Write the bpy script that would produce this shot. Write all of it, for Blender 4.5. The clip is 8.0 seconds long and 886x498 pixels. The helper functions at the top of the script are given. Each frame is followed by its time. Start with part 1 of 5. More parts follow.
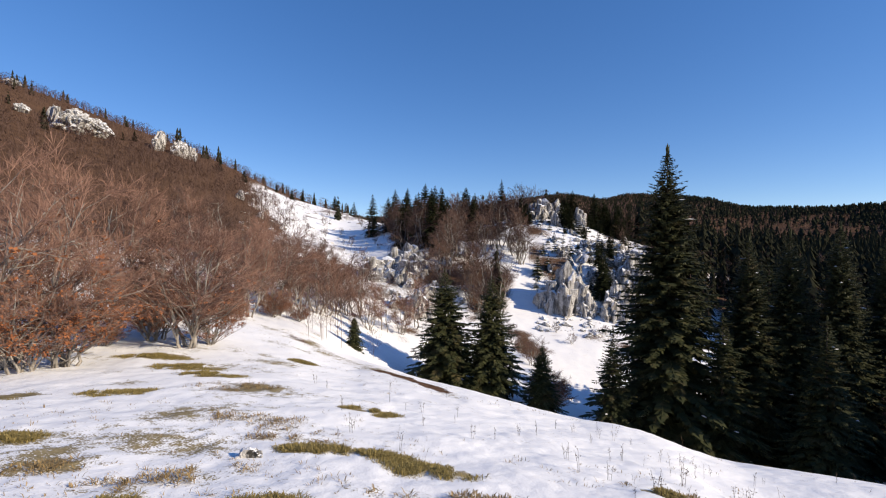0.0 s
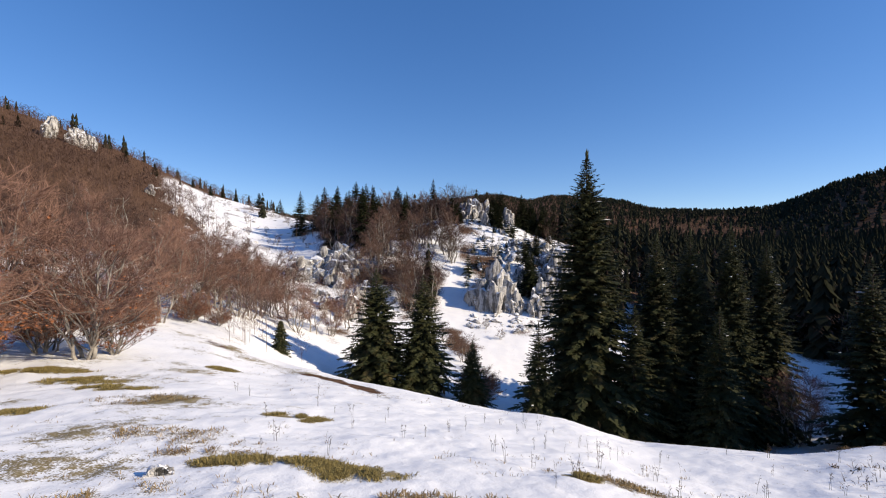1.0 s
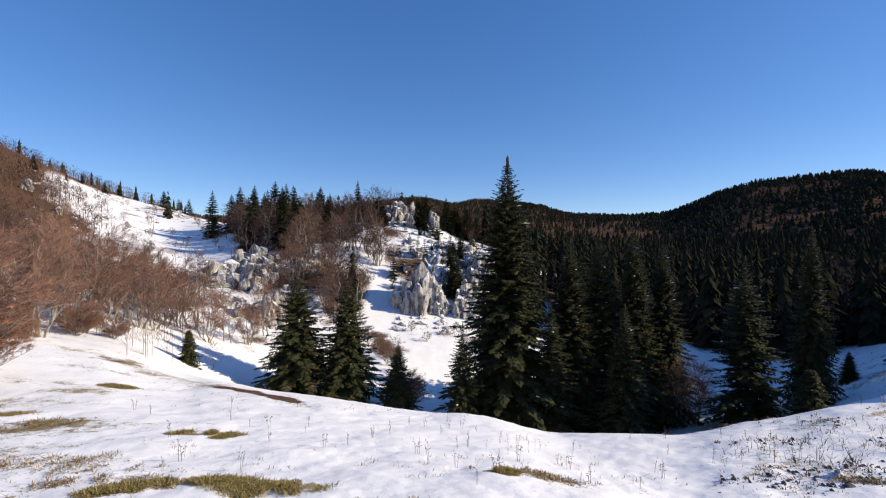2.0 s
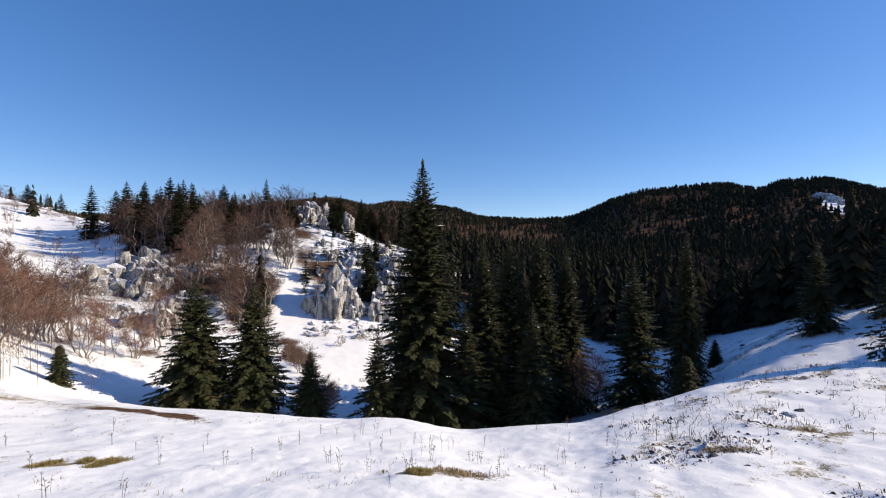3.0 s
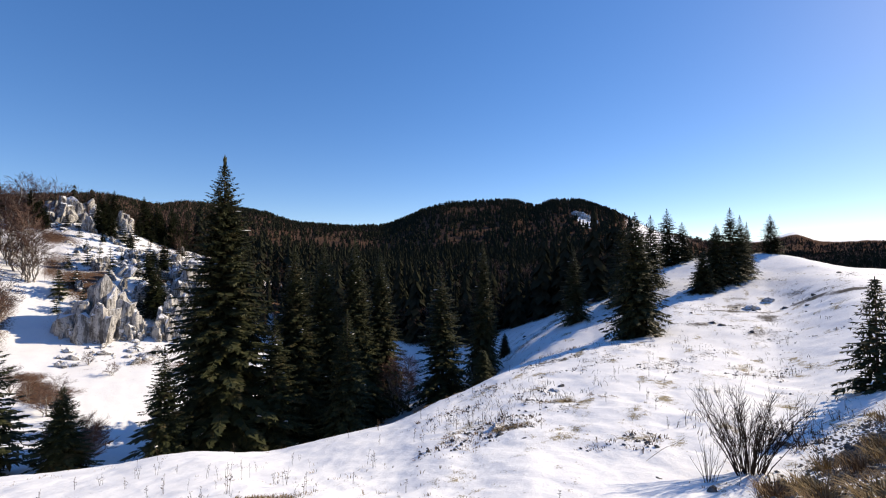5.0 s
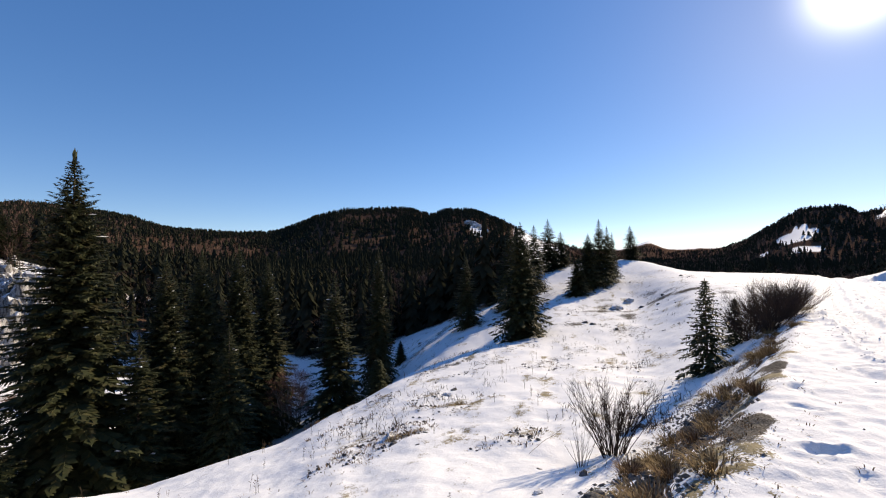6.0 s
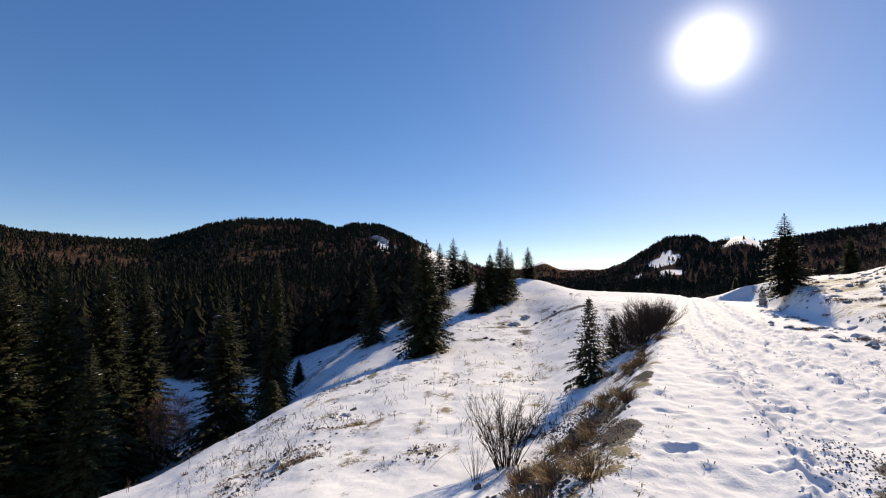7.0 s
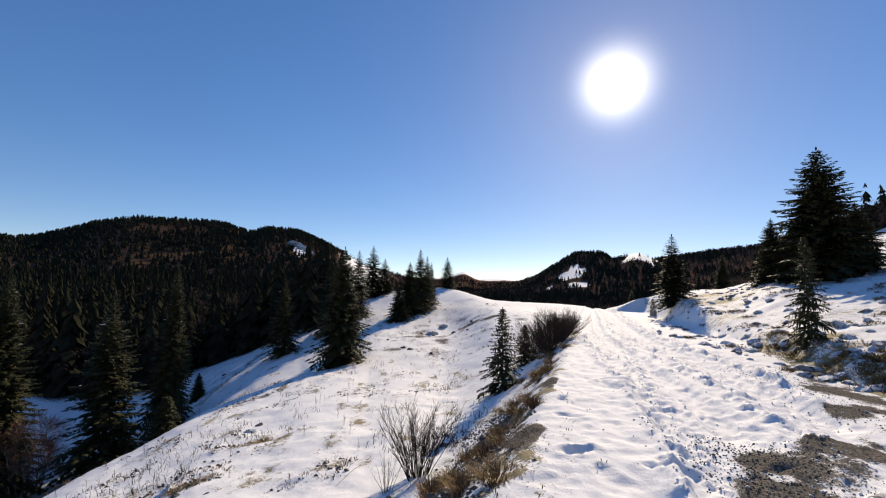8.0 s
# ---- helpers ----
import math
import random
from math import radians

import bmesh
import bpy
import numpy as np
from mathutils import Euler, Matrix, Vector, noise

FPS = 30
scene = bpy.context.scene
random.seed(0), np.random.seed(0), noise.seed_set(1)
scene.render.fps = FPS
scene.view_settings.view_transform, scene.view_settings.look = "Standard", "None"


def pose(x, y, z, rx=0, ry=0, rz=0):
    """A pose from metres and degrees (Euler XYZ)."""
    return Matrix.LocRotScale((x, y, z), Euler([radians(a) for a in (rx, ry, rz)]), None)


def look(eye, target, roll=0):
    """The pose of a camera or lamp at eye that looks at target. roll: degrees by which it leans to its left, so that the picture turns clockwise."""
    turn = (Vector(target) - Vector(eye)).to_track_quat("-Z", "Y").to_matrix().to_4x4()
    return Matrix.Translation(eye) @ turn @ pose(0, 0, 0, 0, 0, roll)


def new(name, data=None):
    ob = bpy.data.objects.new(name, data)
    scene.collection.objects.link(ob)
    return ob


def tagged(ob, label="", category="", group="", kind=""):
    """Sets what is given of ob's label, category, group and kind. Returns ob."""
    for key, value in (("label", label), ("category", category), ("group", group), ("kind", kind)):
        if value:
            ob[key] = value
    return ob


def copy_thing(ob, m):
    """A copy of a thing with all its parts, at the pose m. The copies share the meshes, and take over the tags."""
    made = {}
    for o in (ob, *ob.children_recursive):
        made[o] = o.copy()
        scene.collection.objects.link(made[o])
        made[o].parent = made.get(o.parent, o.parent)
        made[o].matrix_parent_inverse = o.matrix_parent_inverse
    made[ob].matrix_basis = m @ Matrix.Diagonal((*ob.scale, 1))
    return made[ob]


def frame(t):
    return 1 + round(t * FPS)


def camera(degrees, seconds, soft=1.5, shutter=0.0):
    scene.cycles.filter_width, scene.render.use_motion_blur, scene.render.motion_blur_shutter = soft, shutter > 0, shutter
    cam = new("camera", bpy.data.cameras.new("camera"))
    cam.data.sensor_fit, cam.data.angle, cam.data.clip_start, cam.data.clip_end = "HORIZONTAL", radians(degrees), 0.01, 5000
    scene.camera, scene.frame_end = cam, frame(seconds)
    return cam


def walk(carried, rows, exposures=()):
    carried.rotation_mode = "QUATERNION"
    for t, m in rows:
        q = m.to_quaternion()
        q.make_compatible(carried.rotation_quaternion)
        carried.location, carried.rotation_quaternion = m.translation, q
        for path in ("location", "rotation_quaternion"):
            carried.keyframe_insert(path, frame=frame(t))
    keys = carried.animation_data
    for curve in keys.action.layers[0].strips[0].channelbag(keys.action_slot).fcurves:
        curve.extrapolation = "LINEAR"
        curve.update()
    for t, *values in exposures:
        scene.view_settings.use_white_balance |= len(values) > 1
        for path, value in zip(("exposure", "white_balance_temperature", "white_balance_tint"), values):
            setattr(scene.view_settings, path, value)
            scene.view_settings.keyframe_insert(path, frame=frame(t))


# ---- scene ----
cam = camera(91.1, 8.0, soft=1.1)
EYE, ARM = 1.6, 0.25  # eye height over the track; the camera is held this far from the body that turns
TURNS = [
    (0.0, 0.00, -0.03, -0.40),
    (0.5, -3.99, 0.09, -0.34),
    (1.0, -8.93, -0.11, -0.23),
    (1.5, -13.53, 0.04, -0.04),
    (3.0, -29.70, 0.52, 0.10),
    (3.5, -34.75, 0.57, 0.42),
    (4.0, -40.47, 0.66, 0.11),
    (5.3, -57.66, 1.39, 0.15),
    (5.5, -60.40, 1.43, -0.10),
    (6.0, -67.18, 2.21, 0.92),
    (6.5, -73.15, 3.03, 0.36),
    (7.0, -79.45, 4.25, -0.08),
    (7.5, -85.29, 5.09, -0.63),
    (8.0, -89.93, 5.53, -0.98),
]
walk(cam, [(t, pose(-ARM * math.sin(radians(yaw)), ARM * math.cos(radians(yaw)), EYE, 90 + pitch, roll, yaw)) for t, yaw, pitch, roll in TURNS],
     [(0.0, -0.03, 6750, 10), (4.2, 0.0, 6750, 10), (5.5, 0.08, 7050, 10), (6.5, -0.12, 7350, 10), (8.0, -0.22, 7350, 10)])

# ---- light: a low winter sun in a clear sky ----
SUN_AZ, SUN_EL = 112.0, 25.0  # degrees from +y towards +x, degrees up
to_sun = Vector((math.sin(radians(SUN_AZ)) * math.cos(radians(SUN_EL)), math.cos(radians(SUN_AZ)) * math.cos(radians(SUN_EL)), math.sin(radians(SUN_EL))))
sun_data = bpy.data.lights.new("sun", "SUN")
sun_data.energy, sun_data.angle, sun_data.color = 6.2, radians(0.6), (1.0, 0.87, 0.69)
sun = new("sun", sun_data)
sun.matrix_world = look(to_sun * 50, (0, 0, 0))
world = bpy.data.worlds.new("winter_sky")
scene.world = world
world.use_nodes = True
sky = world.node_tree.nodes.new("ShaderNodeTexSky")
sky.sky_type, sky.sun_disc = "NISHITA", False
sky.sun_elevation, sky.sun_rotation = radians(SUN_EL), radians(SUN_AZ)
sky.altitude, sky.air_density, sky.dust_density, sky.ozone_density = 1400, 0.8, 0.2, 2.2
back = world.node_tree.nodes["Background"]
back.inputs[1].default_value = 0.28
deep = world.node_tree.nodes.new("ShaderNodeHueSaturation")
deep.inputs["Hue"].default_value, deep.inputs["Saturation"].default_value = 0.5135, 1.53
even = world.node_tree.nodes.new("ShaderNodeGamma")  # a very clear sky: less spread between zenith and horizon
even.inputs["Gamma"].default_value = 0.68
world.node_tree.links.new(sky.outputs[0], even.inputs["Color"])
world.node_tree.links.new(even.outputs[0], deep.inputs["Color"])
# sun and its glare: a soft white glow added where the light comes from
spot = world.node_tree.nodes.new("ShaderNodeVectorMath")
spot.operation = "DOT_PRODUCT"
spot.inputs[1].default_value = to_sun
world.node_tree.links.new(world.node_tree.nodes.new("ShaderNodeTexCoord").outputs["Generated"], spot.inputs[0])
disc = world.node_tree.nodes.new("ShaderNodeMapRange")
disc.inputs[1].default_value, disc.inputs[2].default_value = math.cos(radians(16.0)), 1.0
world.node_tree.links.new(spot.outputs["Value"], disc.inputs[0])
aureole = world.node_tree.nodes.new("ShaderNodeMath")
aureole.operation = "POWER"
aureole.inputs[1].default_value = 26.0
world.node_tree.links.new(disc.outputs[0], aureole.inputs[0])
blaze = world.node_tree.nodes.new("ShaderNodeMix")
blaze.data_type, blaze.blend_type = "RGBA", "ADD"
blaze.inputs[7].default_value = (7.5, 7.2, 6.8, 1)
world.node_tree.links.new(aureole.outputs[0], blaze.inputs[0])
world.node_tree.links.new(deep.outputs[0], blaze.inputs[6])
world.node_tree.links.new(blaze.outputs[2], back.inputs[0])

# ---- the lie of the land ----
def sstep(a, b, v):
    k = np.clip((np.asarray(v, float) - a) / (b - a), 0, 1)
    return k * k * (3 - 2 * k)


def lattice(ix, iy, seed):
    n = (ix * 374761393 + iy * 668265263 + seed * 144665) & 0x7FFFFFFF
    n = ((n ^ (n >> 13)) * 1274126177) & 0x7FFFFFFF
    return ((n ^ (n >> 16)) & 0xFFFF) / 32767.5 - 1


def soft_noise(x, y, size, seed=0):
    """Smooth value noise, -1 to 1, with lumps of that size in metres."""
    x, y = np.asarray(x, float) / size, np.asarray(y, float) / size
    ix, iy = np.floor(x).astype(np.int64), np.floor(y).astype(np.int64)
    fx, fy = x - ix, y - iy
    fx, fy = fx * fx * (3 - 2 * fx), fy * fy * (3 - 2 * fy)
    a, b = lattice(ix, iy, seed), lattice(ix + 1, iy, seed)
    c, e = lattice(ix, iy + 1, seed), lattice(ix + 1, iy + 1, seed)
    return (a + (b - a) * fx) * (1 - fy) + (c + (e - c) * fx) * fy


def rough(x, y, size, octaves, seed=0):
    return sum(soft_noise(x, y, size / 2**i, seed + 17 * i) / 2**i for i in range(octaves))


# Cross sections of the valley by compass bearing (degrees from +y towards +x). Each names the same landforms, as metres away and metres up:
# slope, mid slope, brow, under the brow, hollow, foot of the far side, terrace, near crest, dip behind it, far ridge, beyond.
SECTIONS = {}


def section(bearing, *knots):
    SECTIONS[bearing] = ((0.0, 0.0),) + knots


section(-180, (2.5, 0), (4, 0), (6, .8), (12, 2), (28, 6), (50, 10), (90, 18), (150, 28), (400, 80), (900, 150), (4500, 100))
section(-120, (2.5, 0), (8, 0), (18, .6), (32, 3), (55, 9), (90, 17), (140, 36), (330, 110), (420, 100), (1200, 220), (4500, 150))
section(-75, (2.5, -.05), (8, -.3), (18, -.6), (34, 1), (58, 7), (90, 16), (140, 38), (330, 110), (420, 100), (1200, 230), (4500, 150))
section(-45, (2.5, -.2), (8, -.75), (18, -1.65), (34, -.6), (58, 4), (90, 12), (140, 28), (330, 81), (420, 74), (1200, 190), (4500, 150))
section(-30, (2.5, -.3), (8, -1.05), (18, -1.9), (34, -1.9), (55, 1.5), (85, 8), (130, 20), (310, 55), (400, 49), (1200, 140), (4500, 130))
section(-20, (2.5, -.33), (8, -1.25), (20, -2.6), (34, -3.3), (54, -1.7), (82, 2.5), (120, 8.5), (290, 33), (380, 29), (1000, 85), (4500, 110))
section(-10, (2.5, -.36), (8, -1.45), (22, -4.05), (32, -6.1), (47, -6.3), (58, -5.0), (92, 1.4), (170, 12), (220, 10), (700, 45), (4500, 100))
section(0, (2.5, -.4), (8, -1.65), (20, -4.5), (31, -9.3), (45, -9), (58, -7.5), (80, 1.5), (120, 7), (170, 4), (900, 50), (4500, 90))
section(12, (2.5, -.4), (8, -1.85), (17, -4.4), (28, -9.9), (42, -10.6), (62, -8), (80, 1), (115, 10.5), (160, 8), (1200, 118), (4500, 90))
section(22, (2.5, -.4), (8, -1.95), (15, -3.97), (28, -11), (42, -12), (62, -9), (80, -1), (110, 5), (160, 4), (1300, 150), (4500, 90))
section(35, (2.5, -.4), (7, -1.7), (14, -3.70), (27, -11.2), (42, -13), (64, -11), (95, -6), (150, -2), (250, -2), (750, 52), (4500, 80))
section(45, (2.5, -.4), (7, -1.6), (14, -3.4), (27, -10), (42, -12.4), (60, -8.6), (80, -9.5), (150, -6), (280, -3), (720, 53), (4500, 80))
section(55, (2.5, -.4), (7, -1.4), (16, -3.15), (30, -8.2), (42, -10.2), (55, -9), (80, -9), (150, -6), (280, 0), (700, 85), (4500, 80))
section(65, (2.5, -.35), (8, -1.4), (22, -3.15), (32, -5.8), (42, -6.2), (55, -6.2), (80, -7.5), (150, -6), (280, 0), (750, 88), (4500, 80))
section(75, (2.5, -.3), (8, -1.3), (26, -2.75), (37, -4.3), (48, -3), (60, -2), (80, -4), (150, -6), (280, 0), (800, 74), (4500, 80))
section(82, (2.5, -.2), (8, -1.2), (26, -2.4), (40, -2.3), (54, -.9), (68, 1), (90, -3), (150, -8), (300, -5), (900, 32), (4500, 70))
section(90, (2.5, -.1), (8, -1.05), (22, -2.3), (40, -2.3), (55, -.3), (70, 2), (90, -1), (150, -10), (400, -15), (2500, 98), (4500, 60))
section(97, (2.5, 0), (8, -.65), (20, -1.4), (35, -.6), (48, 0), (62, .2), (90, -4), (150, -10), (400, -10), (2600, 66), (4500, 60))
section(104, (2.5, 0), (8, -.1), (15, -.35), (30, -.3), (45, -.3), (62, -.05), (90, -4), (150, -8), (400, -6), (950, 50), (4500, 60))
section(110, (2.5, 0), (8, 0), (15, 0), (30, 0), (45, -.15), (62, -.3), (90, -4), (150, -8), (400, -5), (900, 82), (4500, 70))
section(114, (2.5, 0), (8, 0), (16, .1), (28, .5), (45, 1.2), (62, .8), (90, -3), (150, -7), (400, -2), (950, 78), (4500, 70))
section(118, (2.5, 0), (8, 0), (17, .2), (27, 1), (45, 2), (62, 1.5), (90, -2), (150, -6), (400, 0), (900, 68), (4500, 70))
section(128, (2.5, 0), (8, 0), (12.5, 0), (16.5, .3), (28, 2.1), (50, 3.5), (90, 4), (150, 5), (400, 25), (900, 82), (4500, 80))
section(137, (2.5, 0), (7, 0), (10, 0), (13, .3), (28, 2.7), (50, 5), (90, 10), (150, 20), (400, 60), (900, 120), (4500, 90))
section(155, (2.5, 0), (5, 0), (7.5, .3), (11, 1.2), (28, 4), (50, 7), (90, 13), (150, 24), (400, 70), (900, 140), (4500, 100))


def slopes(xk, yk):
    """Slopes of a curve through knots (the last axis) that never overshoots."""
    h = np.diff(xk, axis=-1)
    m = np.diff(yk, axis=-1) / h
    out = np.zeros_like(yk)
    same = m[..., :-1] * m[..., 1:] > 0
    w1, w2 = 2 * h[..., 1:] + h[..., :-1], h[..., 1:] + 2 * h[..., :-1]
    with np.errstate(divide="ignore", invalid="ignore"):
        mean = (w1 + w2) / (w1 / m[..., :-1] + w2 / m[..., 1:])
    out[..., 1:-1] = np.where(same, mean, 0)
    out[..., 0], out[..., -1] = m[..., 0], m[..., -1]
    return out


def hermite(x, x0, x1, y0, y1, s0, s1):
    h = x1 - x0
    k = np.clip((x - x0) / h, 0, 1)
    return y0 * (1 + 2 * k) * (1 - k) ** 2 + s0 * h * k * (1 - k) ** 2 + y1 * k * k * (3 - 2 * k) + s1 * h * k * k * (k - 1)


BEARINGS = np.array(sorted(SECTIONS) + [180.0])
KNOTS = np.array([SECTIONS[b if b < 180 else -180] for b in BEARINGS], float)  # bearing, knot, (away, up)
KNOT_SLOPES = np.moveaxis(slopes(BEARINGS[None, None, :], np.moveaxis(KNOTS, 0, -1)), -1, 0)

# The track: its left edge passes EDGE metres left of the walker, towards bearing 108.5.
ROAD_DIR = np.array([math.sin(radians(108.5)), math.cos(radians(108.5))])
ROAD_LEFT, ROAD_RIGHT = -0.8, 4.6


def track_bend(along):
    """How far the wheel tracks lie to the right of their line; they drift left up the rise."""
    return -0.12 - 1.5 * sstep(3, 24, along)


def bared_gravel(along, right):
    """Over 0 where wheels have bared the gravel of the track."""
    out = np.zeros_like(along)
    for a, s, la, ls in ((5.2, 1.65, 1.4, 0.5), (5.5, 2.2, 1.0, 0.55), (4.1, 1.4, 1.5, 0.45), (4.4, 2.4, 1.4, 0.6), (6.35, 2.7, 0.5, 0.7), (9.5, 4.0, 2.0, 0.55), (8.0, 3.5, 1.4, 0.35), (11.2, 4.4, 2.2, 0.5), (7.0, 3.2, 0.7, 0.3)):
        out = np.maximum(out, np.clip(1.25 - ((along - a) / la) ** 2 - ((right - s) / ls) ** 2, 0, 1))
    return out


def road_coords(x, y):
    """Metres along the track from the walker, and metres to the right of him."""
    return x * ROAD_DIR[0] + y * ROAD_DIR[1], x * ROAD_DIR[1] - y * ROAD_DIR[0]


# How high the far ridge stands over the eye's level, in degrees, by bearing, with the wood on it.
RIDGE = [(5, 5.2), (12, 6.15), (15.6, 6.5), (20.4, 5.9), (23, 6.3), (26, 6.05), (30, 5.8), (36, 4.5), (40.5, 4.4), (45.4, 4.55), (49, 5.6), (52, 6.7), (54.4, 7.3), (58.4, 7.45), (62.6, 7.55), (65.8, 6.7), (67.8, 7.25), (70.5, 7.2), (73.8, 6.25),
         (77, 4.9), (80, 3.4), (84, 2.2), (88, 1.7), (90.5, 1.9), (92.6, 2.55), (94.9, 1.75), (97.7, 1.75), (99.2, 1.6), (101, 1.95), (103.9, 3.45), (107.4, 5.15), (109.7, 5.15), (111.5, 4.4), (114, 5.1), (116, 4.3), (121, 4.95), (125.4, 5.4), (133, 7.4), (140, 7.8)]
RIDGE_AT, RIDGE_UP = np.array(RIDGE, float).T
RIDGE_SLOPES = slopes(RIDGE_AT, RIDGE_UP)
WOOD_HIGH = 6.0


def ridge_height(b, away):
    i = np.clip(np.searchsorted(RIDGE_AT, b, side="right") - 1, 0, len(RIDGE) - 2)
    up = hermite(b, RIDGE_AT[i], RIDGE_AT[i + 1], RIDGE_UP[i], RIDGE_UP[i + 1], RIDGE_SLOPES[i], RIDGE_SLOPES[i + 1])
    return EYE + away * np.tan(np.radians(up)) - WOOD_HIGH


def base_height(x, y):
    x, y = np.broadcast_arrays(np.asarray(x, float), np.asarray(y, float))
    shape, x, y = x.shape, x.ravel(), y.ravel()
    d = np.hypot(x, y)
    b = np.degrees(np.arctan2(x, y))
    i = np.clip(np.searchsorted(BEARINGS, b, side="right") - 1, 0, len(BEARINGS) - 2)
    knots = hermite(b[:, None, None], BEARINGS[i][:, None, None], BEARINGS[i + 1][:, None, None], KNOTS[i], KNOTS[i + 1], KNOT_SLOPES[i], KNOT_SLOPES[i + 1])
    dk, zk = knots[..., 0], knots[..., 1].copy()
    known = sstep(3, 6, b) * (1 - sstep(137, 142, b))
    zk[:, 10] = zk[:, 10] * (1 - known) + known * ridge_height(b, dk[:, 10])
    sk = slopes(dk, zk)
    j = np.clip((dk <= d[:, None]).sum(1) - 1, 0, dk.shape[1] - 2)
    r = np.arange(len(d))
    return hermite(d, dk[r, j], dk[r, j + 1], zk[r, j], zk[r, j + 1], sk[r, j], sk[r, j + 1]).reshape(shape)


def slope_debris(x, y):
    """Over 0 along the bands of stones and dead stems that run across the slope below the track."""
    along, right = road_coords(x, y)
    return rough(along + 0.6 * right, right * 2.4, 3.6, 3, 141) - 0.25 + 0.35 * rough(x, y, 0.8, 2, 143)


def prints_field():
    """Footprints in the track's snow: along, right, depth, heading."""
    rnd = random.Random(5)
    out = []
    for path in range(3):
        s, turn = rnd.uniform(-0.5, 3.6), rnd.uniform(-0.03, 0.03)
        a = rnd.uniform(0.5, 2)
        for k in range(34):
            a += rnd.uniform(0.5, 0.75)
            s += turn + rnd.uniform(-0.05, 0.05)
            out.append((a, s + (0.1 if k % 2 else -0.1), rnd.uniform(0.02, 0.05), rnd.uniform(-0.3, 0.3)))
    for k in range(90):
        a = 2.2 + 13 * rnd.random() ** 1.3
        out.append((a, rnd.uniform(-0.6, 3.4), rnd.uniform(0.012, 0.045), rnd.uniform(-1.5, 1.5)))
    return out


PRINTS = prints_field()


